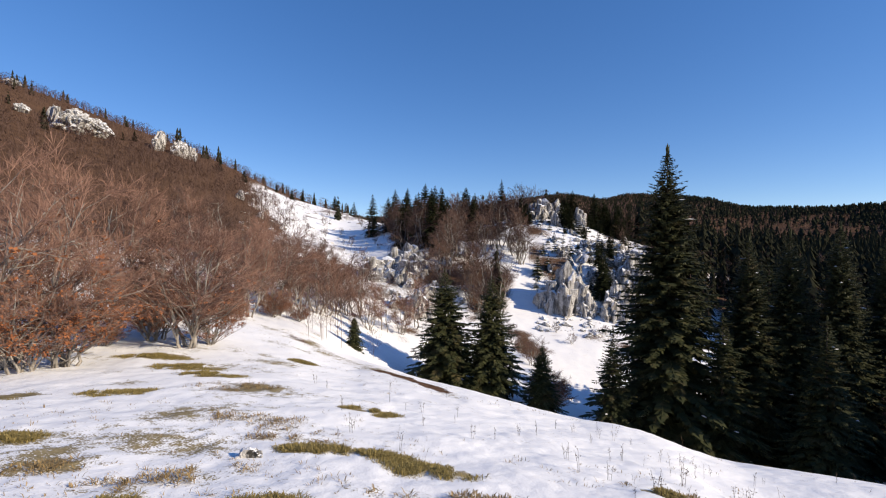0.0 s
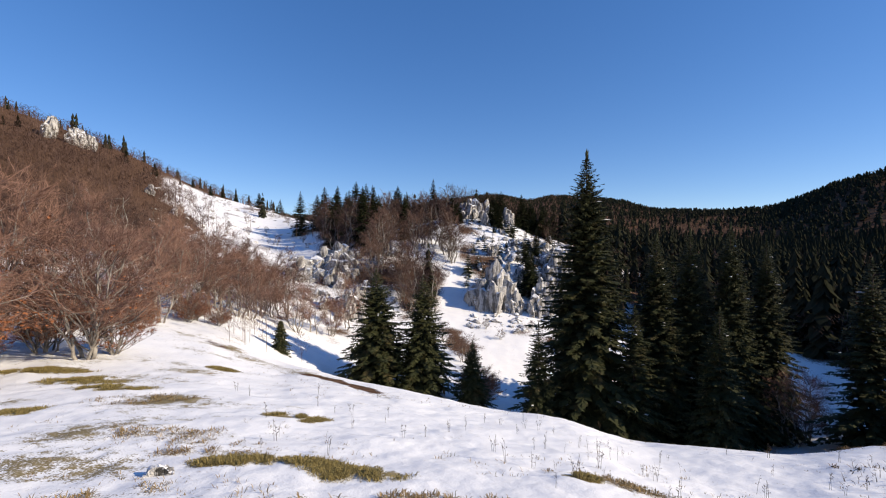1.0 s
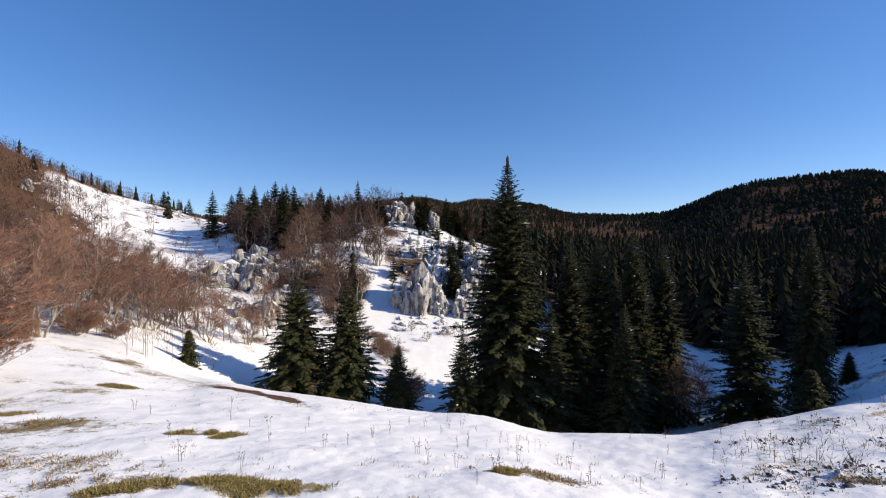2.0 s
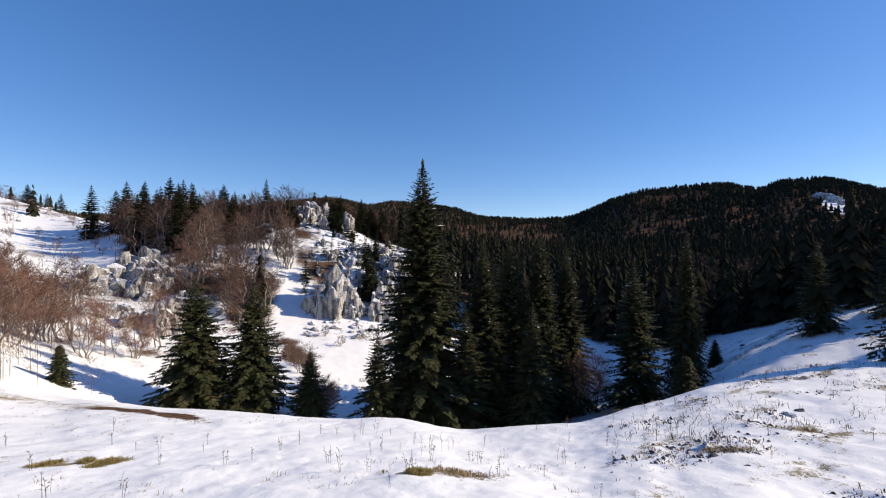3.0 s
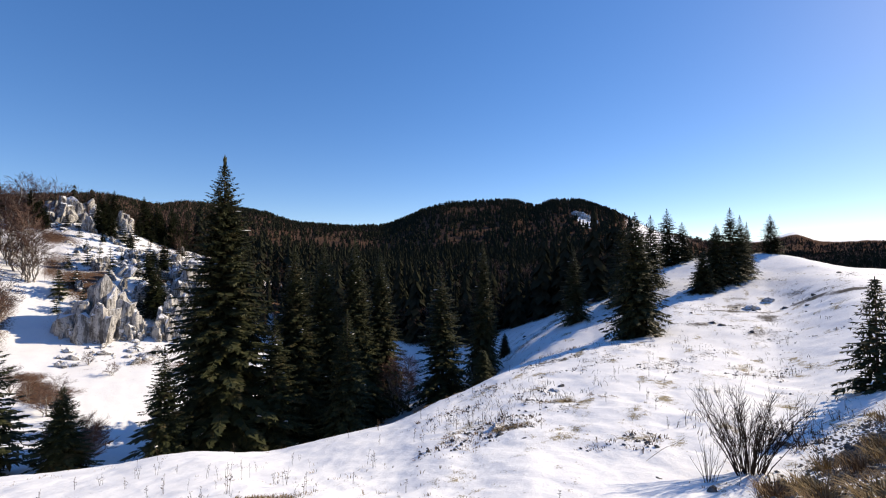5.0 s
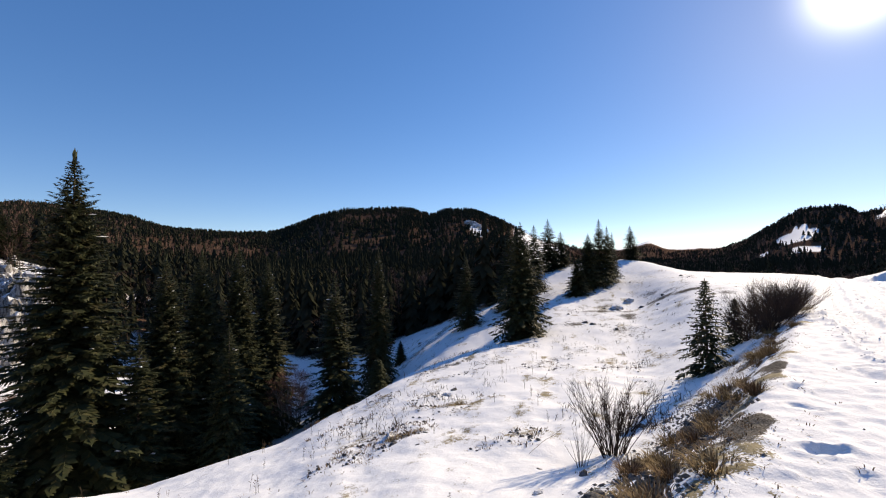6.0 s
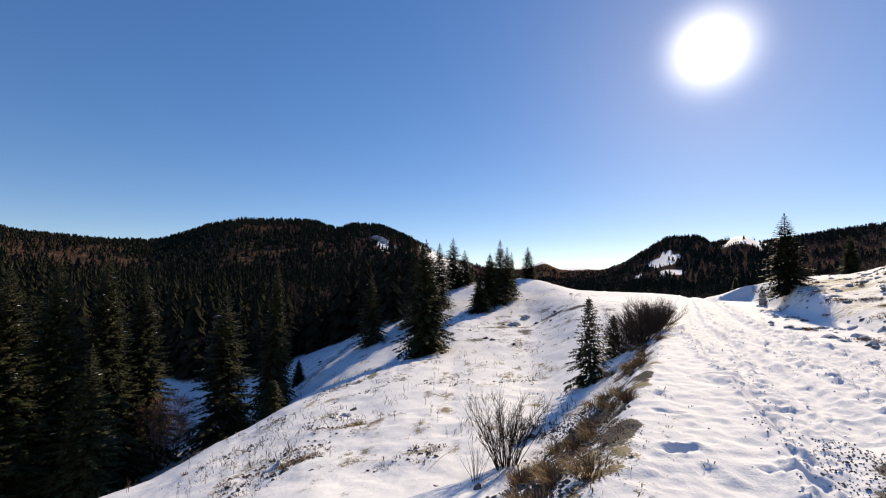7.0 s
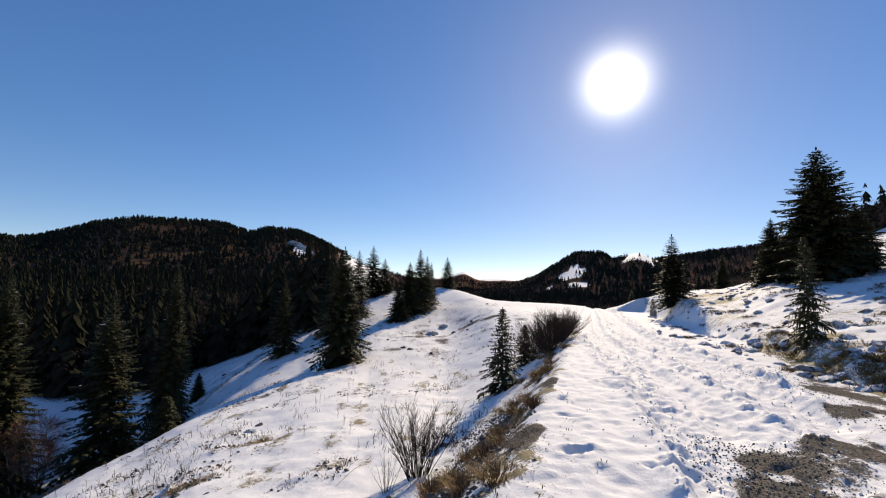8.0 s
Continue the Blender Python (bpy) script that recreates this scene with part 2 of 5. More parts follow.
def height(x, y, fine=True):
    """The snow's surface."""
    x, y = np.asarray(x, float), np.asarray(y, float)
    d = np.hypot(x, y)
    z = base_height(x, y)
    along, right = road_coords(x, y)
    on_road = sstep(ROAD_LEFT - 0.5, ROAD_LEFT + 0.2, right) * (1 - sstep(ROAD_RIGHT - 0.3, ROAD_RIGHT + 0.8, right)) * sstep(-6, 1, along) * (1 - sstep(62, 75, along))
    # the bank under the track's left edge
    bank = sstep(1.2, 3.5, along) * (1 - sstep(22, 40, along)) * (1 - sstep(-2.6, -1.0, right))
    z = z - 0.25 * bank
    z = z * (1 - on_road) + on_road * np.where(along > 45, z, 0.0)
    # the broken lip of turf and stone where the cutting's bank begins
    lip = sstep(4.75, 5.15, right + 0.35 * rough(x, y, 1.6, 3, 15)) * (1 - sstep(6.0, 9.0, right)) * sstep(6.5, 8.5, along) * (1 - sstep(14, 19, along))
    z = z + 0.28 * lip
    # land forms, growing with distance
    wild = sstep(25, 120, d)
    z = z + wild * (1 - on_road) * (0.9 * rough(x, y, 22, 3, 3) + sstep(150, 500, d) * (7 - 4.5 * sstep(3, 6, np.degrees(np.arctan2(x, y)))) * rough(x, y, 150, 3, 9))
    near = (1 - sstep(60, 150, d)) * (1 - on_road)
    z = z + near * (0.05 * rough(x, y, 5, 3, 21) * sstep(3, 9, d) + 0.03 * rough(x, y, 0.9, 2, 31))
    if not fine:
        return z
    bumpy = sstep(45, 62, np.degrees(np.arctan2(x, y))) * near * sstep(6, 10, d)
    z = z + bumpy * (0.05 * np.clip(rough(x, y, 1.5, 4, 41), 0, 2) + 0.07 * np.clip(slope_debris(x, y), 0, 1) * np.clip(rough(x, y, 0.45, 3, 43), -0.2, 1.5))
    z = z + near * (0.012 * rough(x, y, 0.25, 2, 51))
    # the track: two wheel ruts in churned snow, deeper trodden snow on the left
    if np.any(on_road > 0):
        bend = track_bend(along)
        side = right - bend + 0.16 * rough(x, y, 0.7, 3, 65)
        churned = sstep(0.75, 1.0, side) * (1 - sstep(4.0, 4.3, side))
        ruts = -0.10 * (np.exp(-(((right - 1.85 - bend) / 0.26) ** 4)) + np.exp(-(((right - 3.35 - bend) / 0.26) ** 4)))
        lumps = np.clip(rough(x, y, 0.17, 3, 61), -0.4, 1.6)
        ridge = np.exp(-(((side - 3.95) / 0.16) ** 2)) + 0.8 * np.exp(-(((side - 0.85) / 0.14) ** 2)) + 0.5 * np.exp(-(((side - 2.6) / 0.22) ** 2))
        churn = churned * (-0.09 + 0.024 * lumps + 0.026 * rough(along * 0.12, right, 0.16, 3, 67) + 0.018 * rough(x, y, 0.09, 2, 63))
        drift = (1 - churned) * (0.018 * rough(x, y, 0.8, 3, 71) + 0.016 * rough(x, y, 0.16, 2, 73) - 0.04 * np.clip(rough(x, y, 0.42, 2, 75) - 0.5, 0, 1))
        fade = sstep(0.5, 2.0, along)
        bared = bared_gravel(along, right)
        flat = 1 - 0.75 * np.clip(bared, 0, 1)
        crest = 0.16 * sstep(52, 58, along) * (1 - sstep(60, 68, along)) * (1 - sstep(-1.5, 1.0, right))
        z = z + on_road * fade * flat * (ruts + 0.10 * ridge * (0.6 + 0.9 * np.clip(lumps, 0, 1.4)) + churn + drift) + crest - 0.05 * on_road * np.clip(bared, 0, 1)
        dents = np.zeros_like(z)
        along, right = along + 0.07 * rough(x, y, 0.2, 3, 77), right + 0.07 * rough(x, y, 0.2, 3, 79)
        for a, s, deep, heading in PRINTS:
            da, ds = along - a, right - s
            m = (np.abs(da) < 0.5) & (np.abs(ds) < 0.5)
            if not m.any():
                continue
            u, v = da[m] * math.cos(heading) + ds[m] * math.sin(heading), -da[m] * math.sin(heading) + ds[m] * math.cos(heading)
            q = (u / 0.15) ** 2 + (v / 0.07) ** 2
            dents[m] += -deep * np.exp(-q * q) + 0.3 * deep * np.exp(-((np.sqrt(q) - 1.6) ** 2) / 0.12)
        z = z + dents * on_road
    return z


def bed(x, y):
    """1 well inside the track, where its own sheet of snow lies over the ground."""
    along, right = road_coords(x, y)
    return sstep(ROAD_LEFT - 0.25, ROAD_LEFT + 0.1, right) * (1 - sstep(ROAD_RIGHT - 0.1, ROAD_RIGHT + 0.25, right)) * sstep(-29.5, -28, along) * (1 - sstep(63.2, 64, along))


def spread(places, sink=0.0):
    """Many places on the snow at once, from pairs of bearing and distance."""
    b, d = np.radians(np.array([p[0] for p in places])), np.array([p[1] for p in places])
    x, y = d * np.sin(b), d * np.cos(b)
    return [Vector(p) for p in zip(x, y, height(x, y) - sink)]


def at(bearing, away, sink=0.0):
    """A place on the snow by bearing and distance."""
    x, y = away * math.sin(radians(bearing)), away * math.cos(radians(bearing))
    return Vector((x, y, float(height(x, y)) - sink))


# ---- materials ----
class Shade:
    """Builds a node material step by step."""

    def __init__(self, name):
        self.mat = bpy.data.materials.new(name)
        self.mat.use_nodes = True
        self.nodes, self.links = self.mat.node_tree.nodes, self.mat.node_tree.links
        self.bsdf = self.nodes["Principled BSDF"]
        self.coords = self.node("ShaderNodeNewGeometry").outputs["Position"]

    def node(self, kind):
        return self.nodes.new(kind)

    def put(self, socket, value):
        if isinstance(value, bpy.types.NodeSocket):
            self.links.new(value, socket)
        elif isinstance(value, (tuple, list)) and len(value) == 3 and len(socket.default_value) == 4:
            socket.default_value = (*value, 1)
        else:
            socket.default_value = value

    def noise(self, scale, detail=4, rough_=0.6, stretch=None, local=False):
        n = self.node("ShaderNodeTexNoise")
        n.inputs["Scale"].default_value, n.inputs["Detail"].default_value, n.inputs["Roughness"].default_value = scale, detail, rough_
        source = self.node("ShaderNodeTexCoord").outputs["Object"] if local else self.coords
        if stretch:
            m = self.node("ShaderNodeMapping")
            m.inputs["Scale"].default_value = stretch
            self.links.new(source, m.inputs["Vector"])
            source = m.outputs[0]
        self.links.new(source, n.inputs["Vector"])
        return n.outputs["Fac"]

    def ramp(self, value, a, b):
        m = self.node("ShaderNodeMapRange")
        m.interpolation_type = "SMOOTHSTEP"
        self.put(m.inputs[0], value)
        m.inputs[1].default_value, m.inputs[2].default_value = a, b
        return m.outputs[0]

    def mix(self, fac, a, b):
        m = self.node("ShaderNodeMix")
        m.data_type = "RGBA"
        self.put(m.inputs[0], fac)
        self.put(m.inputs[6], a)
        self.put(m.inputs[7], b)
        return m.outputs[2]

    def math(self, op, a, b=0.0):
        m = self.node("ShaderNodeMath")
        m.operation = op
        self.put(m.inputs[0], a)
        self.put(m.inputs[1], b)
        return m.outputs[0]

    def random(self):
        return self.node("ShaderNodeObjectInfo").outputs["Random"]

    def island(self):
        return self.node("ShaderNodeNewGeometry").outputs["Random Per Island"]

    def attribute(self, name):
        a = self.node("ShaderNodeAttribute")
        a.attribute_name = name
        s = self.node("ShaderNodeSeparateColor")
        self.links.new(a.outputs["Color"], s.inputs[0])
        return s.outputs

    def bump(self, value, strength, distance):
        b = self.node("ShaderNodeBump")
        b.inputs["Strength"].default_value, b.inputs["Distance"].default_value = strength, distance
        self.links.new(value, b.inputs["Height"])
        self.links.new(b.outputs[0], self.bsdf.inputs["Normal"])

    def done(self, colour, roughness=0.8, specular=0.3, **more):
        self.put(self.bsdf.inputs["Base Color"], colour)
        self.put(self.bsdf.inputs["Roughness"], roughness)
        self.bsdf.inputs["Specular IOR Level"].default_value = specular
        for key, value in more.items():
            self.put(self.bsdf.inputs[key.replace("_", " ")], value)
        return self.mat


def ground_material():
    """Wind-packed snow, thin in places: grass, leaf litter and gravel come through where the land bares them."""
    s = Shade("snowy_ground")
    bare, litter, gravel = s.attribute("cover")[:3]
    fine, mid, big = s.noise(38, 5, 0.65), s.noise(5.5, 5, 0.62), s.noise(0.9, 4, 0.6)
    snow = s.mix(s.ramp(big, 0.35, 0.65), (0.83, 0.835, 0.85), (0.88, 0.88, 0.88))
    grass = s.mix(s.ramp(mid, 0.35, 0.65), (0.18, 0.14, 0.07), (0.33, 0.265, 0.145))
    grass = s.mix(s.ramp(fine, 0.4, 0.7), grass, (0.19, 0.155, 0.08))
    leaves = s.mix(s.ramp(mid, 0.4, 0.6), (0.06, 0.038, 0.026), (0.14, 0.082, 0.054))
    stones = s.mix(s.ramp(fine, 0.4, 0.65), (0.085, 0.074, 0.06), (0.25, 0.225, 0.19))
    speckle = s.math("ADD", s.math("MULTIPLY", fine, 0.55), s.math("MULTIPLY", mid, 0.45))

    def shows(amount, spread):
        level = s.math("ADD", amount, s.math("MULTIPLY", s.math("SUBTRACT", speckle, 0.5), spread))
        return s.ramp(level, 0.46, 0.56)

    colour = s.mix(shows(bare, 1.9), snow, grass)
    colour = s.mix(shows(litter, 1.2), colour, leaves)
    colour = s.mix(shows(gravel, 1.4), colour, stones)
    s.bump(s.math("ADD", s.math("MULTIPLY", fine, 0.25), mid), 0.35, 0.05)
    return s.done(colour, 0.8, 0.5, Specular_IOR_Level=s.math("MULTIPLY", s.math("SUBTRACT", 1.0, s.math("MAXIMUM", shows(litter, 1.2), shows(gravel, 1.4))), 0.14))


def needle_material(name, a, b, c, gloss=0.2):
    s = Shade(name)
    colour = s.mix(s.island(), a, b)
    # patches of c: cones and warm sunlit glints put in as colour
    colour = s.mix(s.ramp(s.noise(1.3, 3), 0.5, 0.75), colour, c)
    colour = s.mix(s.math("MULTIPLY", s.random(), 0.4), colour, b)
    return s.done(colour, 0.7, gloss)


def bark_material(name, a, b, scale=14):
    s = Shade(name)
    n = s.noise(scale, 5, 0.65, (1, 1, 0.25), local=True)
    s.bump(n, 0.6, 0.02)
    return s.done(s.mix(s.ramp(n, 0.35, 0.65), a, b), 0.9, 0.15)


def twig_material(name, a, b):
    s = Shade(name)
    colour = s.mix(s.island(), a, b)
    colour = s.mix(s.math("MULTIPLY", s.random(), 0.35), colour, a)
    return s.done(colour, 0.85, 0.05)


def rock_material():
    """Pale karst limestone with grey lichen, snow on its ledges, and dark cracks with the clefts' shade painted in."""
    s = Shade("limestone")
    streak = s.noise(1.6, 6, 0.7, (1, 1, 0.22))
    grain = s.noise(7, 5, 0.7)
    colour = s.mix(s.ramp(streak, 0.39, 0.56), (0.13, 0.12, 0.11), (0.58, 0.56, 0.53))
    colour = s.mix(s.ramp(grain, 0.55, 0.75), colour, (0.26, 0.25, 0.225))
    colour = s.mix(s.ramp(grain, 0.46, 0.36), colour, (0.05, 0.047, 0.043))
    up = s.node("ShaderNodeSeparateXYZ")
    s.links.new(s.node("ShaderNodeNewGeometry").outputs["Normal"], up.inputs[0])
    lie = s.math("ADD", up.outputs[2], s.math("MULTIPLY", s.math("SUBTRACT", s.noise(2.2, 4), 0.5), 0.9))
    colour = s.mix(s.ramp(lie, 0.52, 0.64), colour, (0.84, 0.85, 0.88))
    s.bump(s.math("ADD", streak, s.math("MULTIPLY", grain, 0.4)), 1.0, 0.3)
    return s.done(colour, 0.9, 0.1)


def plain_material(name, a, b, scale=9, roughness=0.85):
    s = Shade(name)
    n = s.noise(scale, 5, 0.65)
    s.bump(n, 0.4, 0.02)
    return s.done(s.mix(s.ramp(n, 0.35, 0.65), a, b), roughness, 0.1)


GROUND = ground_material()
NEEDLES = needle_material("spruce_needles", (0.026, 0.034, 0.014), (0.054, 0.058, 0.023), (0.11, 0.085, 0.04))
# darker copies of the needles: shade of the backlit woods in their colour
NEEDLES_DARK = needle_material("dark_needles", (0.020, 0.028, 0.013), (0.040, 0.046, 0.021), (0.06, 0.05, 0.028), 0.05)
NEEDLES_FAR = needle_material("wood_needles", (0.021, 0.024, 0.015), (0.034, 0.035, 0.022), (0.046, 0.037, 0.026), 0.0)
BARK = bark_material("spruce_bark", (0.06, 0.045, 0.035), (0.15, 0.12, 0.10))
BEECH = bark_material("beech_bark", (0.13, 0.115, 0.10), (0.34, 0.31, 0.27), 6)
# twig colours carry the light: near ones paled as sunlit, far ones darkened
TWIGS = twig_material("bare_twigs", (0.14, 0.078, 0.058), (0.29, 0.175, 0.132))
TWIGS_FAR = twig_material("wood_twigs", (0.085, 0.054, 0.044), (0.165, 0.105, 0.084))
TWIGS_GREY = twig_material("grey_twigs", (0.10, 0.08, 0.065), (0.22, 0.175, 0.14))
RUST = twig_material("withered_leaves", (0.19, 0.07, 0.032), (0.32, 0.13, 0.06))
ROCK = rock_material()
STRAW = twig_material("dry_grass", (0.17, 0.115, 0.055), (0.36, 0.26, 0.13))
MOSS = twig_material("mossy_grass", (0.17, 0.13, 0.045), (0.38, 0.30, 0.12))
BROWN = twig_material("withered_grass", (0.10, 0.062, 0.034), (0.31, 0.205, 0.115))
WEED = twig_material("dead_stalk", (0.055, 0.038, 0.025), (0.13, 0.09, 0.06))
SNOW = plain_material("settled_snow", (0.83, 0.835, 0.85), (0.88, 0.88, 0.88), 6, 0.6)
DIRT = plain_material("stony_dirt", (0.09, 0.08, 0.065), (0.26, 0.235, 0.20), 12)

# ---- building ----
class Shape:
    """Vertices and faces gathered for one mesh."""

    def __init__(self):
        self.v, self.f = [], []

    def add(self, verts, faces):
        n = len(self.v)
        self.v += [tuple(p) for p in verts]
        self.f += [tuple(n + i for i in face) for face in faces]

    def kite(self, a, b, side, belly=0.45):
        """A thin leaf-like blade from a to b."""
        m = a + (b - a) * belly
        self.add((a, m + side, b, m - side), ((0, 1, 2, 3),))

    def tube(self, points, radii, sides=5):
        rings = []
        n = len(self.v)
        for i, p in enumerate(points):
            way = (points[min(i + 1, len(points) - 1)] - points[max(i - 1, 0)]).normalized()
            u = way.orthogonal().normalized() if i == 0 else (last - way * last.dot(way)).normalized()
            last = u
            w = way.cross(u)
            for k in range(sides):
                a = 2 * math.pi * k / sides
                self.v.append(tuple(p + (u * math.cos(a) + w * math.sin(a)) * radii[i]))
        for i in range(len(points) - 1):
            for k in range(sides):
                a, b = n + i * sides + k, n + i * sides + (k + 1) % sides
                self.f.append((a, b, b + sides, a + sides))

    def mesh(self, name, material, smooth=False):
        me = bpy.data.meshes.new(name)
        me.from_pydata(self.v, [], self.f)
        me.materials.append(material)
        if smooth:
            me.polygons.foreach_set("use_smooth", [True] * len(me.polygons))
        me.update()
        return me


def part(name, shape, material, parent, label="", smooth=False):
    ob = new(name, shape.mesh(name, material, smooth))
    ob.parent = parent
    if label:
        tagged(ob, label)
    return ob


def thing(name, label, category, group="", kind=""):
    return tagged(new(name), label, category, group, kind)


def compass(a):
    return Vector((math.sin(a), math.cos(a), 0))


UP = Vector((0, 0, 1))
PLACED = set()  # first trees of their kind that already stand in their place


# ---- spruces ----
def spruce(h, r, seed, label, needles=NEEDLES, whorl=0.36, sprays=6, snowy=0.0, bare_foot=0.04, fat=1.0, sparse=False):
    """A spruce of height h whose lowest boughs reach r, standing on the origin."""
    rnd = random.Random(seed)
    tree = thing("spruce_tree", label, "tree")
    trunk, crown, snow = Shape(), Shape(), Shape()
    sway = Vector((rnd.uniform(-1, 1), rnd.uniform(-1, 1), 0)) * 0.006 * h
    spine = [sway * (k / 8) ** 2 + UP * (h * k / 8) for k in range(9)]
    trunk.tube([spine[0] - UP * 0.6] + spine, [h * 0.016] + [h * 0.014 * (1 - k / 8.15) + 0.006 for k in range(9)], 7)
    z = bare_foot * h
    gap = rnd.random() * 6.28
    while z < h * 0.985:
        k = z / h
        # reach of the boughs: full below, pointed above
        reach = r * min(1.0, (1 - k) ** 0.82 * 1.04 + 0.012) * (0.72 + 0.28 * min(1, k / 0.10))
        n = rnd.choice((5, 6, 7)) if sparse else (5 if k > 0.85 else (7 if k > 0.5 else 8))
        base = sway * k * k + UP * z
        for b in range(n):
            a = gap + 6.283 * b / n + rnd.uniform(-0.3, 0.3)
            length = reach * rnd.choice((0.62, 0.8, 0.92, 1.0, 1.06, 1.14)) * rnd.uniform(0.9, 1.05)
            if length < 0.05:
                continue
            out = compass(a)
            side = out.cross(UP)
            rise = 0.55 * (k - 0.35) + rnd.uniform(-0.1, 0.1)
            droop = 0.42 * (1 - k) + 0.12

            def bough(s):
                return base + out * (length * s) + UP * (length * (rise * s - droop * s * s + 0.16 * s**4))

            count = max(3, min(sprays, int(length / 0.12)))
            crown.tube([bough(0), bough(0.5), bough(0.97)], [0.012 + 0.008 * length, 0.01 + 0.004 * length, 0.004], 3)
            for i in range(count):
                s = (i + 0.6 + rnd.uniform(-0.3, 0.3)) / count
                s = 0.14 + 0.86 * min(s, 1)
                p = bough(s)
                size = (0.10 + 0.34 * length * (1.08 - s)) * rnd.uniform(0.75, 1.2)
                size = min(size, 0.7)
                for sign in (-1, 1):
                    way = (out * rnd.uniform(0.55, 0.95) + side * sign * rnd.uniform(0.5, 0.9) - UP * rnd.uniform(0.05, 0.5)).normalized()
                    across = way.cross(UP).normalized() * rnd.uniform(0.8, 1.2) + UP * rnd.uniform(-0.5, 0.5)
                    crown.kite(p, p + way * size, across * size * 0.24 * fat)
                hang = (out * rnd.uniform(0.1, 0.6) + side * rnd.uniform(-0.5, 0.5) - UP).normalized()
                crown.kite(p, p + hang * size * rnd.uniform(0.6, 1.0), (side * rnd.uniform(0.4, 1) + out * rnd.uniform(-0.5, 0.5)) * size * 0.27 * fat)
            tip = bough(1.0)
            crown.kite(bough(0.82), tip + out * 0.06 * length, side * (0.03 + 0.05 * length))
            crown.kite(bough(0.85), tip + out * 0.04 * length - UP * 0.03, UP * (0.012 + 0.022 * length))
            if rnd.random() < snowy and length > 0.5:
                s = rnd.uniform(0.45, 0.9)
                q = bough(s) + UP * 0.05
                w = rnd.uniform(0.05, 0.16)
                l = rnd.uniform(0.08, 0.3)
                snow.add((q - out * l - side * w * 0.6, q - out * l * 0.5 + side * w, q + out * l, q + out * l * 0.3 - side * w, q + UP * 0.05), ((0, 1, 4), (1, 2, 4), (2, 3, 4), (3, 0, 4)))
        z += whorl * (0.55 + 0.6 * (1 - k)) * rnd.uniform(0.8, 1.2) * min(1, h / 9 + 0.25)
        gap += 0.7
    for b in range(5):
        crown.kite(spine[-1] - UP * 0.05 * h * rnd.random(), spine[-1] + (compass(b * 1.26) * 0.3 + UP) * 0.018 * h, compass(b * 1.26 + 1.57) * 0.004 * h)
    crown.kite(spine[-1] - UP * 0.02 * h, spine[-1] + UP * 0.025 * h, Vector((0.005 * h, 0, 0)))
    part("trunk", trunk, BARK, tree, "rough grey-brown trunk")
    part("crown", crown, needles, tree)
    if snow.v:
        tagged(part("snow_cover", snow, SNOW, tree, "small pads of snow lying on the boughs"), kind="stuff")
    return tree


def plant(proto, bearing, away, top=None, tall=None, proto_h=1.0, wide=1.0, turn=0.0, label="", sink=0.15):
    """A copy of a tree at a bearing and distance, with its tip at the elevation top (degrees) or with its height given."""
    p = at(bearing, away, sink)
    if tall is None:
        tall = EYE + away * math.tan(radians(top)) - p.z
    k = tall / proto_h
    m = Matrix.Translation(p) @ pose(0, 0, 0, 0, 0, turn)
    if proto.name in PLACED:
        ob = copy_thing(proto, m)
    else:
        PLACED.add(proto.name)
        ob = proto
        ob.matrix_basis = m
    ob.scale = (k * wide, k * wide, k)
    if label:
        tagged(ob, label)
    return ob


